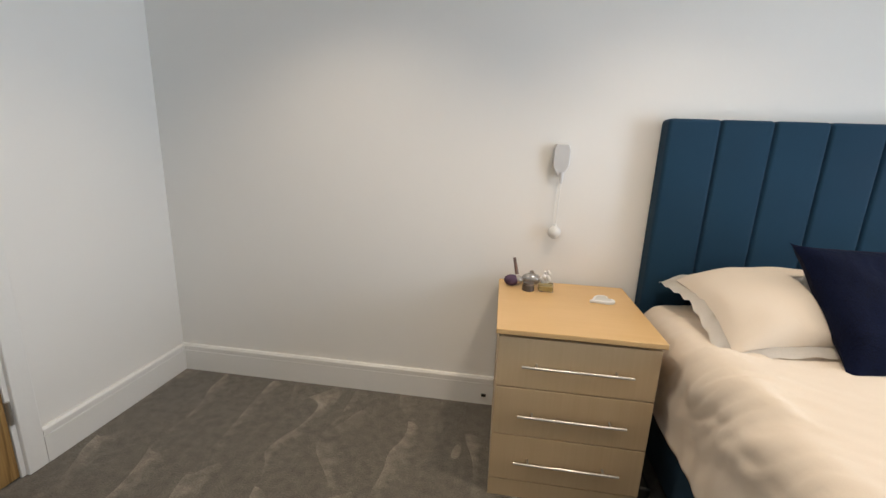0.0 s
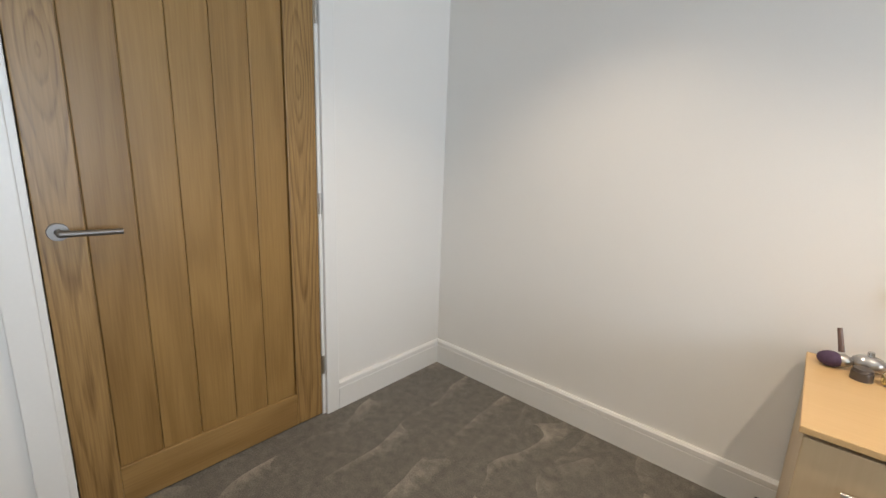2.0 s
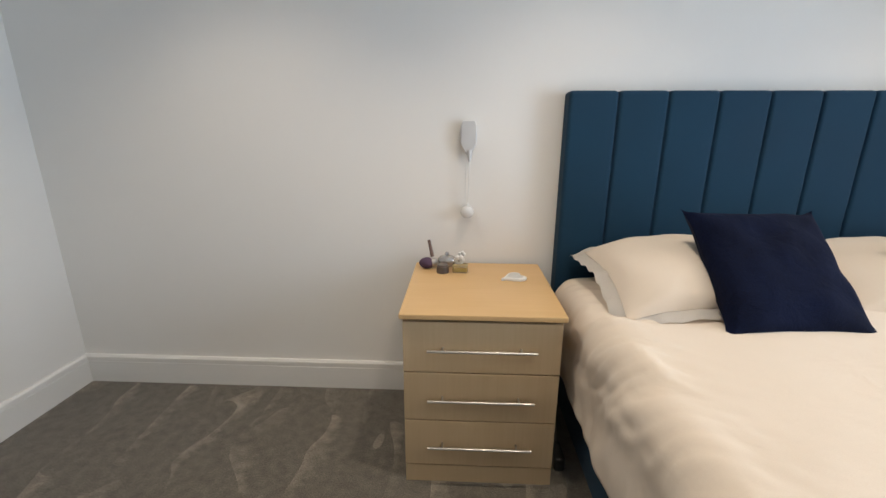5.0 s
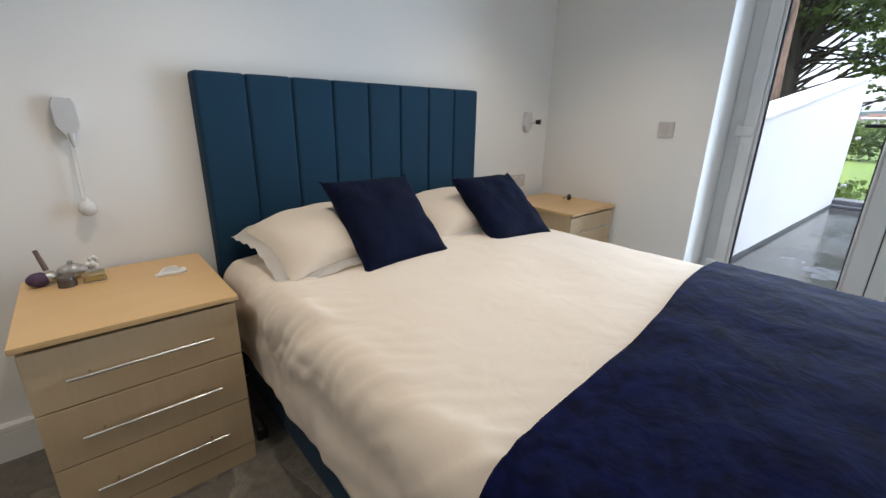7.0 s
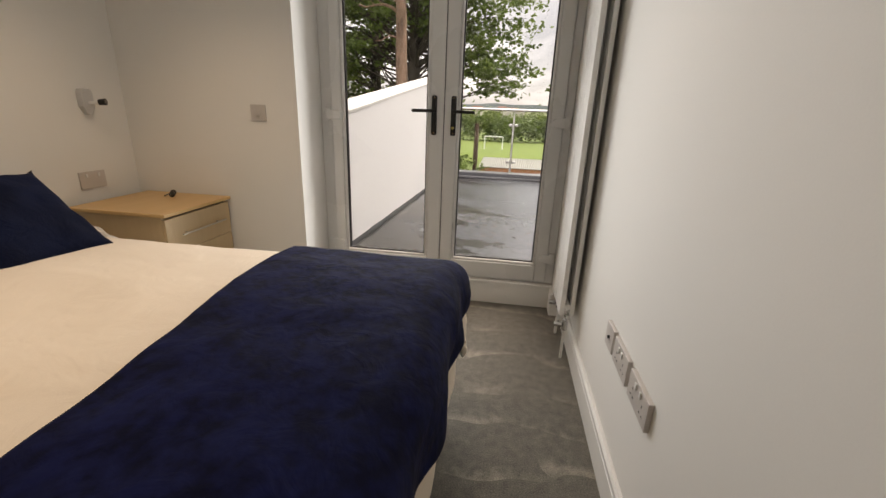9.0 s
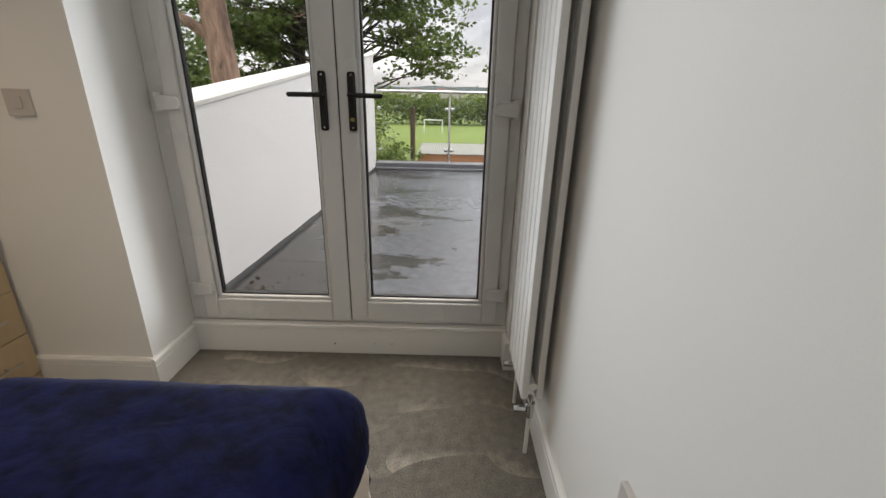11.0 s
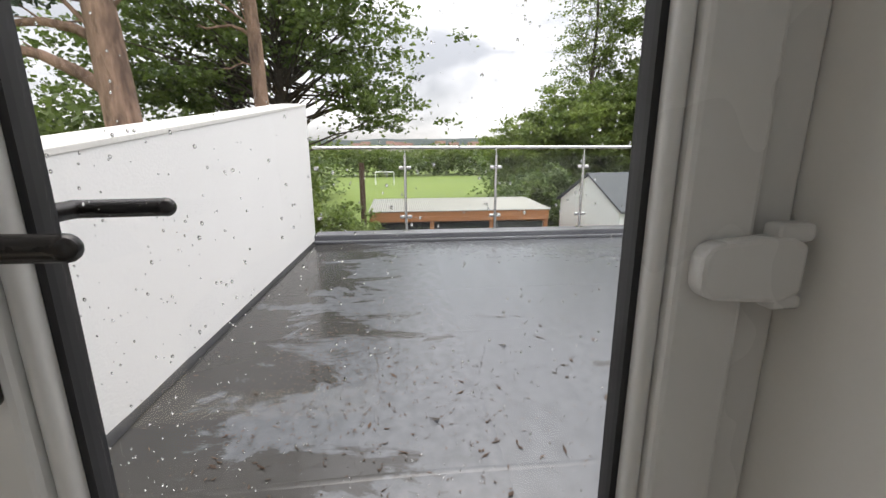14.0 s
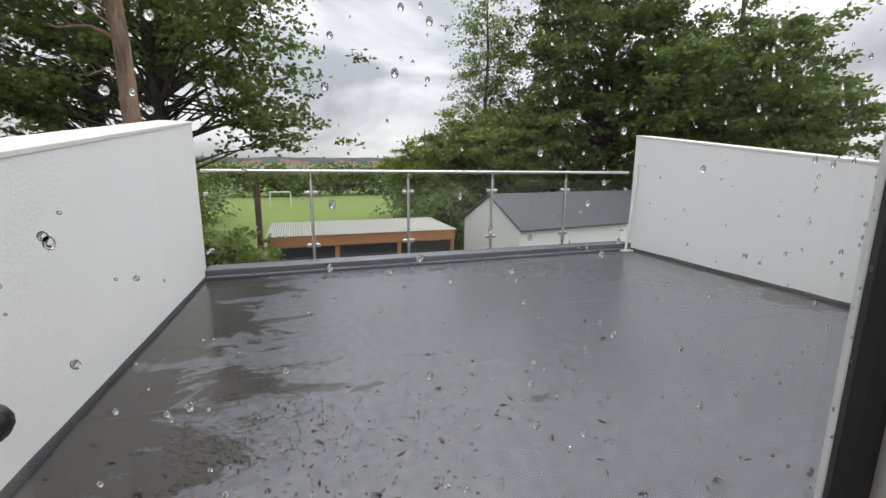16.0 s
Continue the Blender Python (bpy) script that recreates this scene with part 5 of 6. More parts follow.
for x in (5.90, 7.14, 8.0, 9.26):
    bm = bmesh.new()
    prev = None
    for k in range(41):
        y = -1.12 - 0.033 * (x - 5.06) - k * 0.14
        xx = x + 0.010 * noise.noise(Vector((y * 1.5, x, 0)))
        cur = [bm.verts.new((xx - 0.020, y, TZ + 0.0002)), bm.verts.new((xx - 0.004, y, TZ + 0.0022)), bm.verts.new((xx + 0.010, y, TZ + 0.0002))]
        if prev:
            for q in range(2):
                bm.faces.new((prev[q], cur[q], cur[q + 1], prev[q + 1]))
        prev = cur
    setting("roof_lap", bm, M_ROOF, "slightly raised lap in the grey roof coating", "roof seam", True)


# leaf litter on the terrace
def litter(count, region, size, seed, flat=0.25):
    r = random.Random(seed)
    verts, faces = [], []
    for _ in range(count):
        x, y = region(r)
        L, W, a = size * r.uniform(0.4, 1.3), size * r.uniform(0.10, 0.4), r.uniform(0, 6.28)
        k = len(verts)
        up = TZ + 0.003
        for u, v, h in ((-1, 0, 0.2), (0, -1, 0), (1, 0, 1.0), (0, 1, 0.2)):
            verts.append((x + u * L * math.cos(a) - v * W * math.sin(a), y + u * L * math.sin(a) + v * W * math.cos(a), up + h * flat * size * r.random()))
        faces.append((k, k + 1, k + 2, k + 3))
    return verts, faces


def near_wall(r):
    x = r.uniform(5.15, 9.8)
    return x, -1.07 - 0.033 * (x - 5.06) - abs(r.gauss(0, 0.85))


sv, sf = [], []
for cnt, reg, sz, sd in ((300, near_wall, 0.016, 1), (750, lambda r: (r.gauss(6.5, 0.7), r.gauss(-2.2, 0.5)), 0.0095, 2), (420, lambda r: (r.uniform(5.2, 9.8), r.uniform(-6.8, -1.3)), 0.011, 3),
                         (70, lambda r: (r.gauss(5.30, 0.13), r.gauss(-1.14, 0.08)), 0.026, 4), (110, lambda r: (r.uniform(5.2, 7.4), r.uniform(-4.6, -1.5)), 0.026, 6),
                         (450, lambda r: (r.uniform(5.3, 9.8), r.uniform(-6.7, -1.4)), 0.012, 7), (650, lambda r: (r.gauss(6.75, 0.32), r.gauss(-1.85, 0.24)), 0.011, 8)):
    v, f = litter(cnt, reg, sz, sd)
    f = [tuple(i + len(sv) for i in q) for q in f]
    v = [(x, y if y < -1.07 - 0.033 * (x - 5.06) else -1.10 - 0.033 * (x - 5.06), z) for x, y, z in v]
    sv += v
    sf += f
tagged(new("leaf_litter", raw_mesh("leaf_litter", sv, sf, M_LITTER)), "brown dead leaves and twigs scattered on the wet roof", "leaf litter", "", "stuff")
pv, pf = litter(110, lambda r: (r.gauss(5.255, 0.055), min(-1.06, r.gauss(-1.165, 0.055))), 0.020, 9, 1.6)
tagged(new("leaf_pile", raw_mesh("leaf_pile", pv, pf, M_BROWNLEAF)), "orange-brown dead leaves caught round the roof outlet", "leaf litter", "", "stuff")
twig_r = random.Random(5)
for (x, y) in ((6.21, -2.42), (5.62, -2.62), (5.85, -3.75), (7.2, -4.3), (6.9, -2.9)):
    bm = bmesh.new()
    a = twig_r.uniform(0, 3)
    for k in range(3):
        b = a + (k - 1) * 0.5
        tube(bm, (x, y, TZ + 0.006), (x + 0.045 * math.cos(b), y + 0.045 * math.sin(b), TZ + 0.010 + 0.006 * k), 0.0035, 0.0015, 6)
    single("twig", bm, M_FENCE, "small dark forked twig lying on the wet roof", "twig", "fallen twigs")

# ---- the grounds beyond ----
GZ = -2.9


bm = bmesh.new()
vs = [bm.verts.new(p) for p in ((-900, -2500, GZ), (2600, -2500, GZ), (2600, 2500, GZ), (-900, 2500, GZ))]
bm.faces.new(vs)
setting("ground", bm, M_GRASS, "mown green playing field and pasture", "ground")
setting("yard", boxed(5.3, 21.5, -16, 6, GZ - 0.1, GZ + 0.006), M_SOIL, "gravel yard beside the outbuildings", "yard")


def hill(name, x, y0, y1, h, depth, seed, material, label):
    verts, faces = [], []
    n, m = 90, 8
    for i in range(n + 1):
        y = y0 + (y1 - y0) * i / n
        top = h * (0.72 + 0.34 * noise.noise(Vector((y * 0.0022, seed, 0))) + 0.10 * noise.noise(Vector((y * 0.011, seed, 3))) + 0.035 * noise.noise(Vector((y * 0.06, seed, 5))))
        for j in range(m + 1):
            f = j / m
            verts.append((x + depth * f, y, GZ - 0.5 + (top + 0.5) * math.sin(f * math.pi / 2) + (0.04 * h * noise.noise(Vector((y * 0.05, f * 7, seed))) if 0 < j else 0)))
    for i in range(n):
        for j in range(m):
            k = i * (m + 1) + j
            faces.append((k, k + 1, k + m + 2, k + m + 1))
    return tagged(new(name, raw_mesh(name, verts, faces, material, True)), label, "hills", "", "structure")


hill("backdrop_hill_far", 1100, -1400, 1200, 48, 320, 2.0, M_HILL, "dark wooded ridge on the skyline")
hill("backdrop_hill_near", 520, -700, 700, 13, 120, 7.0, M_FARFIELD, "low pasture rise in the distance")
vr = random.Random(21)
for k in range(26):
    y, x = vr.uniform(-260, 40), vr.uniform(430, 515)
    w, d, h = vr.uniform(7, 12), vr.uniform(6, 9), vr.uniform(4.5, 6)
    z = GZ + 2.0 + vr.uniform(0, 3)
    hs = thing("far_house", (x, y, GZ), "distant house with a red tiled roof among trees", "house", "far village houses")
    part("wall", boxed(x, x + d, y, y + w, GZ - 0.5, z + h), M_GREYHOUSE, hs)
    part("roof", prism(bmesh.new(), [(x - 0.4, z + h), (x + d + 0.4, z + h), (x + d / 2, z + h + 3)], y - 0.3, y + w + 0.3, "y"), M_RED, hs)


# ---- trees ----
def tube_path(verts, faces, pts, radii, seg=6):
    base = len(verts)
    for k, (p, r) in enumerate(zip(pts, radii)):
        d = (pts[min(k + 1, len(pts) - 1)] - pts[max(k - 1, 0)]).normalized()
        s = d.cross(Vector((0.3, 0.9, 0.1))).normalized()
        t = d.cross(s)
        for q in range(seg):
            a = 2 * math.pi * q / seg
            verts.append(tuple(p + r * (math.cos(a) * s + math.sin(a) * t)))
    for k in range(len(pts) - 1):
        for q in range(seg):
            i, j = base + k * seg + q, base + k * seg + (q + 1) % seg
            faces.append((i, j, j + seg, i + seg))


def leaf_cloud(centres, spread, per, size, seed, flat=0.7, long=1.6):
    """Many small pointed leaves scattered round the twig ends."""
    g = np.random.default_rng(seed)
    c = np.repeat(np.asarray(centres, float), per, axis=0)
    n = len(c)
    c = c + g.normal(0, 1, (n, 3)) * np.array([spread, spread, spread * flat]) * g.uniform(0.35, 1.0, (n, 1))
    a = g.normal(0, 1, (n, 3))
    a[:, 2] *= 0.55
    a /= np.linalg.norm(a, axis=1, keepdims=True)
    b = np.cross(a, g.normal(0, 1, (n, 3)))
    b /= np.linalg.norm(b, axis=1, keepdims=True) + 1e-9
    s = size * g.uniform(0.55, 1.25, (n, 1))
    v = np.stack([c - a * s * long / 2, c + b * s * 0.42, c + a * s * long / 2, c - b * s * 0.42], axis=1).reshape(-1, 3)
    return v, n


def leaf_mesh(name, v, n, material):
    me = bpy.data.meshes.new(name)
    me.vertices.add(4 * n)
    me.vertices.foreach_set("co", v.astype(np.float32).ravel())
    me.loops.add(4 * n)
    me.loops.foreach_set("vertex_index", np.arange(4 * n, dtype=np.int32))
    me.polygons.add(n)
    me.polygons.foreach_set("loop_start", np.arange(0, 4 * n, 4, dtype=np.int32))
    me.update(calc_edges=True)
    me.materials.append(material)
    return me


def tree(base, height, radius, lean, lobes, leaf, size, per, spread, bark, seed, label, flat=0.7, long=1.6, fork=0.35, seg=10, limbs=()):
    """lobes: crown volumes (x, y, z, rx, ry, rz, twigs) relative to the base. limbs: bare boughs, as height on the trunk, reach and thickness."""
    r = random.Random(seed)
    t = thing("tree", base, label, "tree", "trees round the field")
    b0 = Vector(base)
    n = 12
    axis = [b0 + Vector((lean[0] * (k / n) ** 1.2, lean[1] * (k / n) ** 1.2, height * k / n)) + Vector((noise.noise(Vector((k * 0.5, seed, 0))), noise.noise(Vector((k * 0.5, seed, 5))), 0)) * 0.12 * min(1, k / 3) for k in range(n + 1)]
    verts, faces = [], []
    tube_path(verts, faces, axis, [radius * (1.25 if k == 0 else 1.0) * (1 - 0.85 * k / n) for k in range(n + 1)], seg)
    for f, dx, dy, dz, q in limbs:
        k = int(f * n)
        start, run = axis[k].lerp(axis[k + 1], f * n - k), Vector((dx, dy, dz))
        pts = [start + run * u + Vector((0, 0, 0.16 * math.sin(u * 5.0))) + 0.10 * u * Vector((noise.noise(Vector((u * 4, f * 9, seed))), noise.noise(Vector((u * 4, f * 9, seed + 3))), 0)) for u in (0.0, 0.2, 0.4, 0.6, 0.8, 1.0)]
        tube_path(verts, faces, pts, [q * (1.25 - 0.95 * u) for u in (0.0, 0.2, 0.4, 0.6, 0.8, 1.0)], 8)
        for u in (2, 3, 4):
            twig = [pts[u], pts[u] + 0.3 * run.length * Vector((r.gauss(0, 0.5), dy / run.length * 0.6, r.uniform(0.1, 0.8)))]
            tube_path(verts, faces, twig, [q * 0.35, q * 0.08], 5)
    tips = []
    for (lx, ly, lz, rx, ry, rz, cnt) in lobes:
        for _ in range(cnt):
            while True:
                u = Vector((r.uniform(-1, 1), r.uniform(-1, 1), r.uniform(-1, 1)))
                if 0.25 < u.length < 1:
                    break
            u = u.normalized() * u.length ** 0.6
            tip = b0 + Vector((lx + u.x * rx, ly + u.y * ry, lz + u.z * rz))
            hgt = min(0.96, max(fork * r.uniform(0.75, 1.7), (tip.z - b0.z) / height * r.uniform(0.55, 0.95)))
            k = hgt * n
            i = int(k)
            start = axis[i].lerp(axis[min(i + 1, n)], k - i)
            mid = start.lerp(tip, 0.5) + Vector((r.gauss(0, 0.4), r.gauss(0, 0.4), r.uniform(-0.1, 0.7)))
            pts = [start, start.lerp(mid, 0.5), mid, mid.lerp(tip, 0.55) + Vector((0, 0, 0.08)), tip]
            q = radius * (1 - 0.85 * hgt) * r.uniform(0.10, 0.26)
            tube_path(verts, faces, pts, [q, q * 0.8, q * 0.55, q * 0.32, 0.006], 5)
            for _ in range(3):
                tips.append(tip + Vector((r.gauss(0, spread * 1.1), r.gauss(0, spread * 1.1), r.gauss(0, spread * 0.55))))
            tips.append(pts[3])
    trunk = new("trunk", raw_mesh("trunk", verts, faces, bark, True))
    v, cnt = leaf_cloud(tips, spread * 0.62, max(6, int(per * 0.5)), size, seed, flat * 0.55, long)
    crown = new("crown", leaf_mesh("crown", v, cnt, leaf))
    for o in (trunk, crown):
        o.parent = t
        o.matrix_parent_inverse = t.matrix_basis.inverted()
    return t


# pines beside the north parapet
tree((17.6, 1.50, GZ), 17, 0.275, (-0.1, 0.35), [(0.4, 1.5, 13.5, 2.6, 2.6, 2.2, 26), (-0.8, 2.4, 8.6, 1.6, 1.8, 0.7, 8)], M_NEEDLE, 0.09, 80, 0.45, M_BARK, 31, "tall pine with a reddish bare trunk", 0.5, 2.2, 0.45, 14,
     [(0.42, 0.2, 1.6, 0.5, 0.05), (0.47, 0.1, -1.2, 0.6, 0.04), (0.37, -0.2, 0.9, 0.2, 0.03)])
tree((12.5, 2.22, GZ), 15, 0.37, (-0.2, 0.55), [(-1.0, 2.6, 9.5, 2.2, 2.4, 1.8, 24), (-1.2, 2.8, 6.6, 1.5, 1.5, 0.6, 12), (-0.6, -0.5, 10.4, 1.4, 1.4, 0.9, 8)], M_NEEDLE, 0.09, 60, 0.45, M_BARK, 32, "leaning old pine with thick rough trunk", 0.5, 2.2, 0.5, 14,
     [(0.335, -0.5, 2.3, 1.15, 0.10), (0.39, -0.3, 2.0, 0.35, 0.075), (0.43, -0.8, 1.7, 1.2, 0.07), (0.41, 0.2, -0.9, 0.8, 0.05)])
# broad-leaved tree behind the pines
tree((22.5, 2.2, GZ), 15, 0.42, (0.4, 0.2), [(0, 0.5, 11.0, 4.5, 5.0, 3.2, 56), (-0.5, -2.6, 8.6, 2.6, 2.4, 2.0, 40), (-0.8, -3.6, 5.6, 1.2, 1.2, 1.0, 16), (0, 4.2, 7.6, 3.0, 3.0, 2.4, 45)], M_LEAF, 0.155, 70, 0.62, M_BARK2, 33, "large broad-leaved tree with dark forked trunk", 0.75, 1.5, 0.28)
tree((24.0, 4.6, GZ), 14, 0.36, (0.2, -0.3), [(0, 0, 9.5, 3.8, 4.2, 3.6, 38), (0, 2.0, 5.6, 3.0, 3.5, 2.0, 40)], M_LEAFD, 0.165, 70, 0.62, M_BARK2, 34, "dark broad-leaved tree at the field edge", 0.75, 1.5, 0.25)
# trees behind the white outbuilding
tree((25.5, -19.5, GZ), 17, 0.45, (0, 0), [(0, 0, 11.5, 4.6, 5.2, 4.4, 150), (0, 1.0, 6.5, 4.6, 5.2, 2.6, 90), (-1, -4.0, 8.5, 3.5, 3.2, 4.0, 60)], M_LEAFD, 0.17, 150, 0.68, M_BARK2, 35, "massive dense dark green tree", 0.75, 1.5, 0.2)
tree((19.5, -21.5, GZ), 13, 0.35, (0, 0), [(0, 0, 7.4, 4.0, 4.4, 3.6, 130), (0.5, -4.5, 6.2, 3.4, 3.6, 3.0, 80)], M_LEAF, 0.16, 180, 0.62, M_BARK2, 36, "broad green tree behind the parapet", 0.75, 1.5, 0.2)
tree((29.0, -13.4, GZ), 14.5, 0.2, (0, 0), [(0, 0, 11.0, 1.7, 1.9, 3.2, 60), (0, 0.3, 6.2, 2.4, 2.4, 2.4, 60)], M_LEAFY, 0.12, 60, 0.5, M_BARK2, 37, "slender airy birch with thin crown", 1.0, 1.5, 0.3)
tree((25.0, -11.6, GZ), 8.0, 0.18, (0, 0), [(0, 0, 4.6, 2.7, 2.9, 2.2, 110), (0.5, -2.8, 5.0, 2.2, 2.4, 2.4, 70)], M_LEAFY, 0.13, 170, 0.5, M_BARK2, 38, "yellow-green young maple above the hedge", 0.8, 1.5, 0.2)
tree((34.0, -11.0, GZ), 7.0, 0.16, (0, 0), [(0, 0, 4.0, 2.2, 2.4, 1.8, 70)], M_LEAFY, 0.16, 110, 0.5, M_BARK2, 39, "small pale green tree at the field edge", 0.8, 1.5, 0.2)
# bushes
tree((15.4, -0.1, GZ), 2.6, 0.05, (0, 0), [(0, 0, 1.75, 1.0, 1.25, 1.05, 95)], M_LEAFY, 0.085, 90, 0.24, M_BARK2, 40, "leafy shrub below the balustrade", 0.9, 1.5, 0.1, 6)
tree((21.0, -8.0, GZ), 3.6, 0.06, (0, 0), [(0, 0, 2.0, 1.7, 1.6, 1.4, 80)], M_LEAF, 0.12, 100, 0.34, M_BARK2, 41, "dense green shrub between the outbuildings", 0.9, 1.5, 0.1, 6)


def hedge(name, points, h, width, leaf, size, count, seed, label):
    """A run of hedge or far woodland: thousands of leaves over an uneven bank."""
    g = random.Random(seed)
    cs = []
    for _ in range(count):
        k = g.randrange(len(points) - 1)
        f = g.random()
        (xa, ya), (xb, yb) = points[k], points[k + 1]
        x, y = xa + (xb - xa) * f, ya + (yb - ya) * f
        top = h * (0.72 + 0.45 * noise.noise(Vector((x * 0.13, y * 0.13, seed))) + 0.2 * noise.noise(Vector((x * 0.5, y * 0.5, seed))))
        cs.append((x + g.gauss(0, width), y + g.gauss(0, width), GZ + top * g.random() ** 0.6))
    v, n = leaf_cloud(cs, size * 2.5, 22, size, seed, 0.8, 1.4)
    return tagged(new(name, leaf_mesh(name, v, n, leaf)), label, "hedge", "", "stuff")


hedge("far_hedge", [(72, 60), (72, 5), (76, -30), (70, -70)], 4.6, 1.4, M_LEAFD, 0.42, 1500, 51, "dark hedge and woods along the far side of the field")
hedge("far_woods", [(150, 110), (140, 20), (160, -60), (140, -140)], 4.2, 4.0, M_LEAFD, 0.8, 1300, 52, "line of trees beyond the field")
hedge("north_hedge", [(18, 7.4), (14.5, 9), (10.5, 11), (6, 13)], 6.2, 1.1, M_LEAF, 0.19, 3200, 53, "tall green hedge beside the terrace")
hedge("woodland_edge", [(46, 7), (34, 6), (26, 7), (19, 9)], 5.4, 1.4, M_LEAFD, 0.24, 1500, 54, "dark woodland edge behind the pines")
hedge("field_hedge", [(42, -11), (33, -15), (27, -15), (22, -24)], 4.4, 1.0, M_LEAF, 0.22, 1300, 55, "green hedge behind the outbuilding")

# ---- outbuildings ----
shed = thing("garden_room", (17.9, -4.1, GZ), "timber garden room with orange cedar fascia and corrugated roof", "outbuilding")
SX0, SX1, SY0, SY1, SZ = 16.75, 19.4, -6.75, -1.4, -0.52
n = 84
verts, faces = [], []
for k in range(n * 4 + 1):
    y = SY0 - 0.05 + (SY1 - SY0 + 0.10) * k / (n * 4)
    z = SZ + 0.02 + 0.014 * math.sin(k * math.pi / 2)
    verts += [(SX0 - 0.06, y, z), (SX1 + 0.05, y, z + 0.06)]
for k in range(n * 4):
    faces.append((2 * k, 2 * k + 1, 2 * k + 3, 2 * k + 2))
rf = new("roof", raw_mesh("roof", verts, faces, M_TIN))
rf.parent = shed
rf.matrix_parent_inverse = shed.matrix_basis.inverted()
rf.modifiers.new("sheet", "SOLIDIFY").thickness = 0.01
for k in range(2):
    part("fascia_board", boxed(SX0 - 0.03, SX0, SY0, SY1, SZ - 0.30 + k * 0.145, SZ - 0.158 + k * 0.145, 0.004), M_CEDAR, shed)
    part("fascia_board", boxed(SX0, SX1, SY1, SY1 + 0.03, SZ - 0.30 + k * 0.145, SZ - 0.158 + k * 0.145, 0.004), M_CEDAR, shed)
for y in (SY0 + 0.06, -5.0, -3.2, SY1 - 0.06):
    part("post", boxed(SX0 + 0.02, SX0 + 0.14, y - 0.06, y + 0.06, GZ, SZ - 0.30, 0.005), M_CEDAR, shed)
part("wall", boxed(SX1 - 0.12, SX1, SY0, SY1, GZ, SZ), M_FENCE, shed)
part("wall", boxed(SX0 + 0.3, SX1 - 0.12, SY0, SY0 + 0.1, GZ, SZ), M_CEDAR, shed)
part("wall", boxed(SX0 + 0.3, SX1 - 0.12, SY1 - 0.1, SY1, GZ, SZ), M_FENCE, shed)
part("floor_deck", boxed(SX0, SX1, SY0, SY1, GZ, GZ + 0.12), M_FENCE, shed)
for y0, y1 in ((-4.94, -3.26), (-3.14, -1.6), (-6.6, -5.06)):
    part("window", boxed(SX0 + 0.06, SX0 + 0.09, y0, y1, GZ + 0.9, SZ - 0.36, 0.004), mat("dark_window_glass", (0.02, 0.022, 0.025), rough=0.08), shed, "dark glazed opening")

barn = thing("white_outbuilding", (17.0, -12.5, GZ), "pale rendered outbuilding with a dark slate gable roof", "outbuilding")
A, B = Vector((15.56, -8.37, 0)), Vector((18.72, -7.89, 0))
side = Vector((-(B - A).y, (B - A).x, 0)).normalized() * -1
if side.y > 0:
    side = -side
LEN = 11.0
EV, AP = -0.42, 0.46
bm = bmesh.new()
g0 = [A + Vector((0, 0, GZ)), B + Vector((0, 0, GZ)), B + Vector((0, 0, EV)), (A + B) / 2 + Vector((0, 0, AP)), A + Vector((0, 0, EV))]
lo = [bm.verts.new(p) for p in g0]
hi = [bm.verts.new(p + side * LEN) for p in g0]
bm.faces.new(lo)
bm.faces.new(hi)
for k in range(5):
    bm.faces.new((lo[k], lo[(k + 1) % 5], hi[(k + 1) % 5], hi[k]))
bmesh.ops.recalc_face_normals(bm, faces=bm.faces[:])
part("wall", bm, M_BARNWALL, barn)
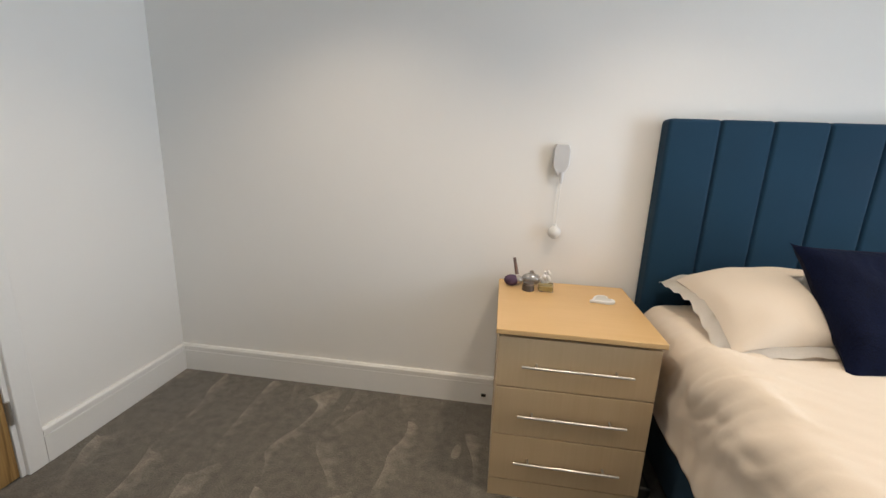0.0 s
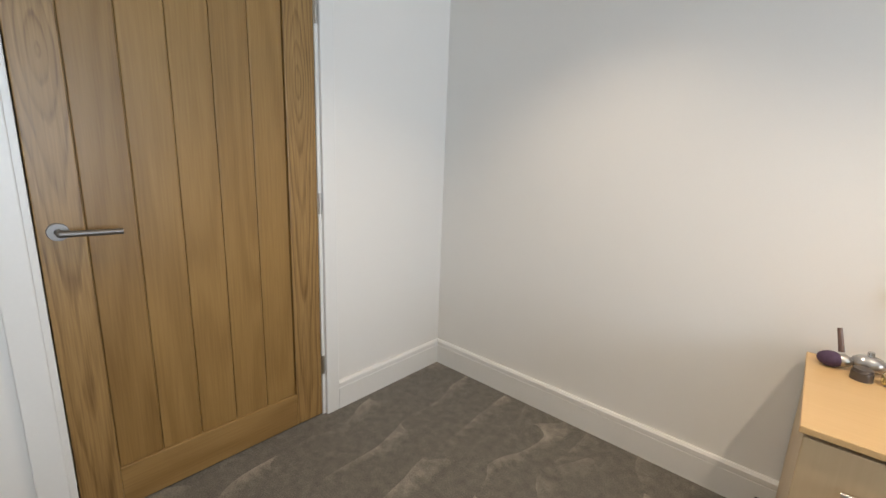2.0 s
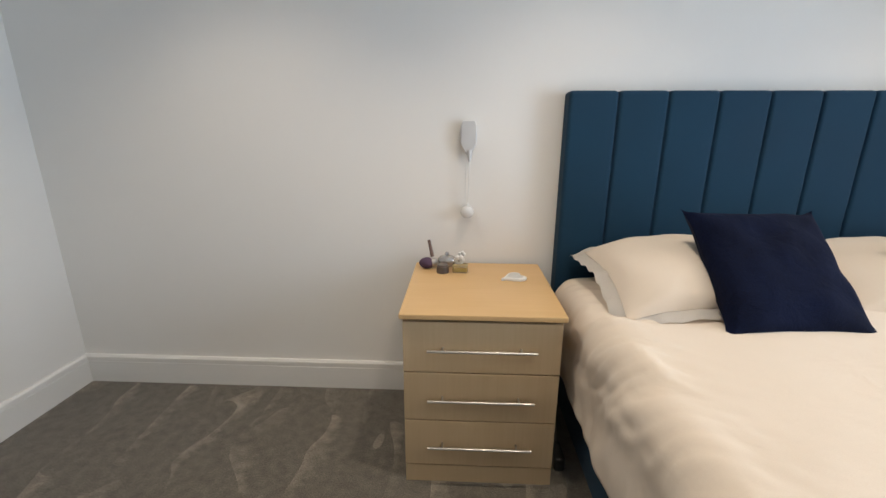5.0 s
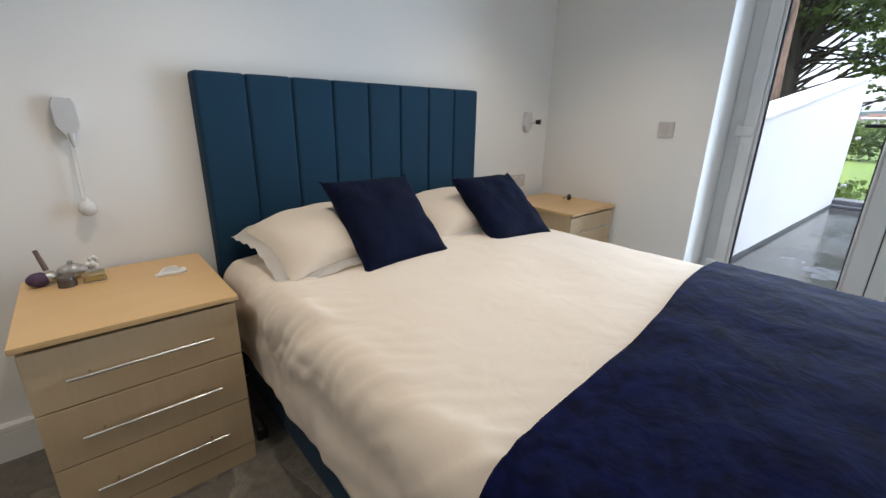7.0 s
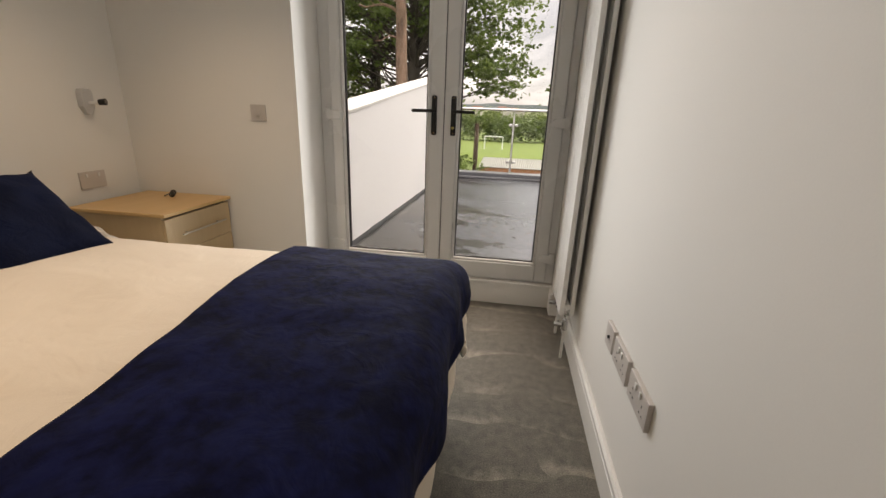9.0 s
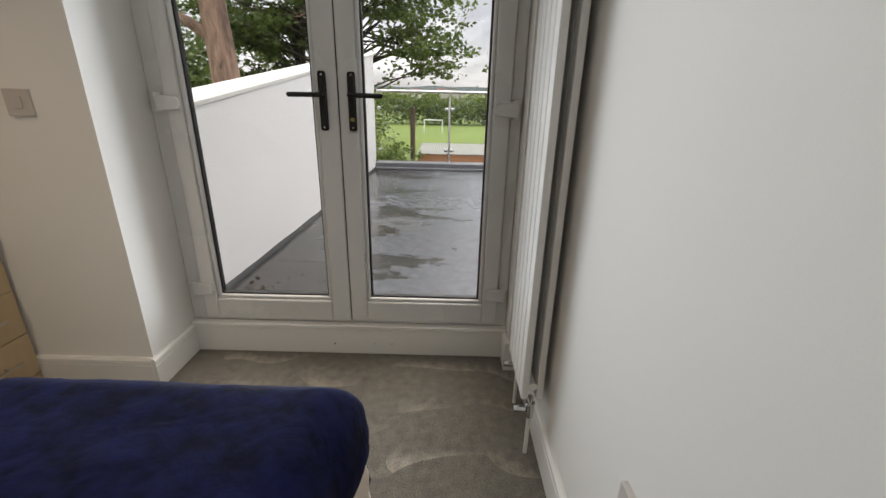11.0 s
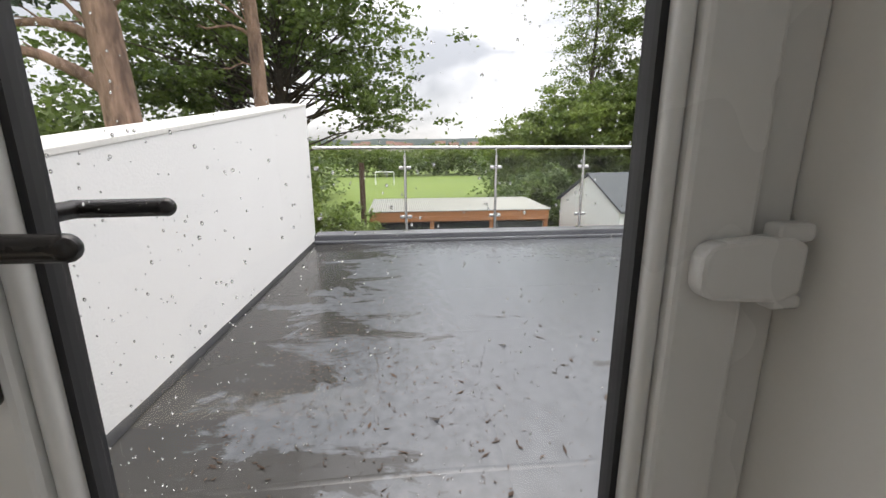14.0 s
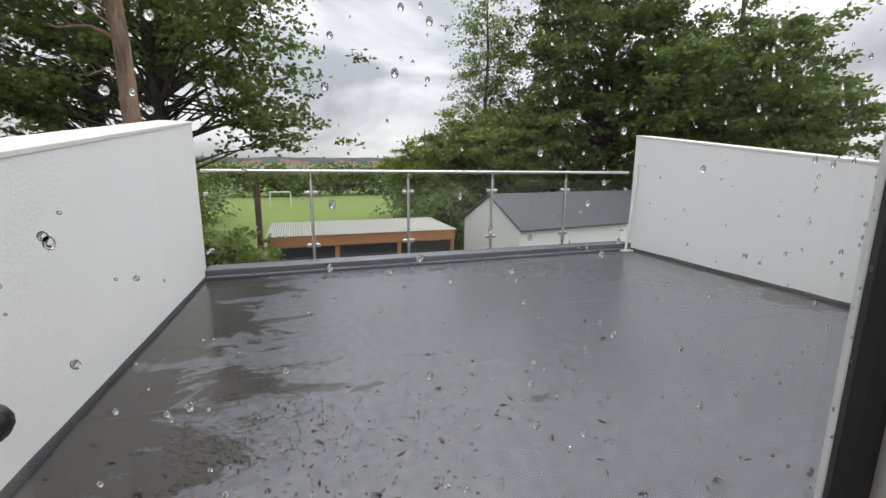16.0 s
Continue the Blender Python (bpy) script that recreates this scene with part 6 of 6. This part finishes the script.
for P, Q, nm in ((A, B, "roof"), (B, A, "roof")):
    mid = (A + B) / 2
    e = P + (P - mid) * 0.10
    ez = EV - 0.10 * (AP - EV)
    bm = bmesh.new()
    corners = [mid + Vector((0, 0, AP + 0.02)) - side * 0.08, e + Vector((0, 0, ez + 0.02)) - side * 0.08, e + Vector((0, 0, ez + 0.02)) + side * (LEN + 0.1), mid + Vector((0, 0, AP + 0.02)) + side * (LEN + 0.1)]
    up = Vector((0, 0, 0.06))
    lo = [bm.verts.new(p) for p in corners]
    hi = [bm.verts.new(p + up) for p in corners]
    bm.faces.new(lo)
    bm.faces.new(hi)
    for k in range(4):
        bm.faces.new((lo[k], lo[(k + 1) % 4], hi[(k + 1) % 4], hi[k]))
    bmesh.ops.recalc_face_normals(bm, faces=bm.faces[:])
    part(nm, bm, M_SLATE, barn, "dark slate slope")

# goal posts on the field
for gx, gy in ((55.5, -0.5), (52, -15.6)):
    bm = bmesh.new()
    for dy in (-1.1, 1.1):
        tube(bm, (gx, gy + dy, GZ), (gx, gy + dy, GZ + 1.5), 0.07, seg=8)
        tube(bm, (gx, gy + dy, GZ + 1.5), (gx + 1.2, gy + dy, GZ), 0.05, seg=8)
    tube(bm, (gx, gy - 1.1, GZ + 1.5), (gx, gy + 1.1, GZ + 1.5), 0.07, seg=8)
    single("goal", bm, M_PLASTIC, "small white football goal on the playing field", "goal", "goals on the field")

# fence, post and bins below the terrace
fence = thing("fence", (14.0, -0.2, GZ), "dark weathered board fence beside the shrub", "fence")
for k in range(14):
    part("board", boxed(13.6 + 0.01, 13.63, -1.9 + k * 0.2, -1.9 + k * 0.2 + 0.18, GZ, GZ + 1.62 + 0.02 * (k % 3), 0.003), M_FENCE, fence)
for y in (-1.9, 0.9):
    part("post", boxed(13.635, 13.73, y - 0.05, y + 0.05, GZ, GZ + 1.7, 0.004), M_FENCE, fence)
part("rail", boxed(13.632, 13.67, -1.9, 0.9, GZ + 1.2, GZ + 1.28), M_FENCE, fence)
pole = single("post", tube(bmesh.new(), (16.6, -1.22, GZ), (16.6, -1.22, 0.9), 0.085, 0.075, 12), mat("brown_stained_timber", (0.10, 0.055, 0.035), (0.06, 0.035, 0.024), 0.85, fine=30, stretch=(1, 1, 0.2)), "tall dark brown timber post by the garden room", "post", smooth=True)
bm = bmesh.new()
box(bm, 15.6, 16.1, -2.35, -1.75, GZ, GZ + 1.05, 0.03)
single("planter_box", bm, M_FENCE, "dark slatted crate beside the garden room", "crate")
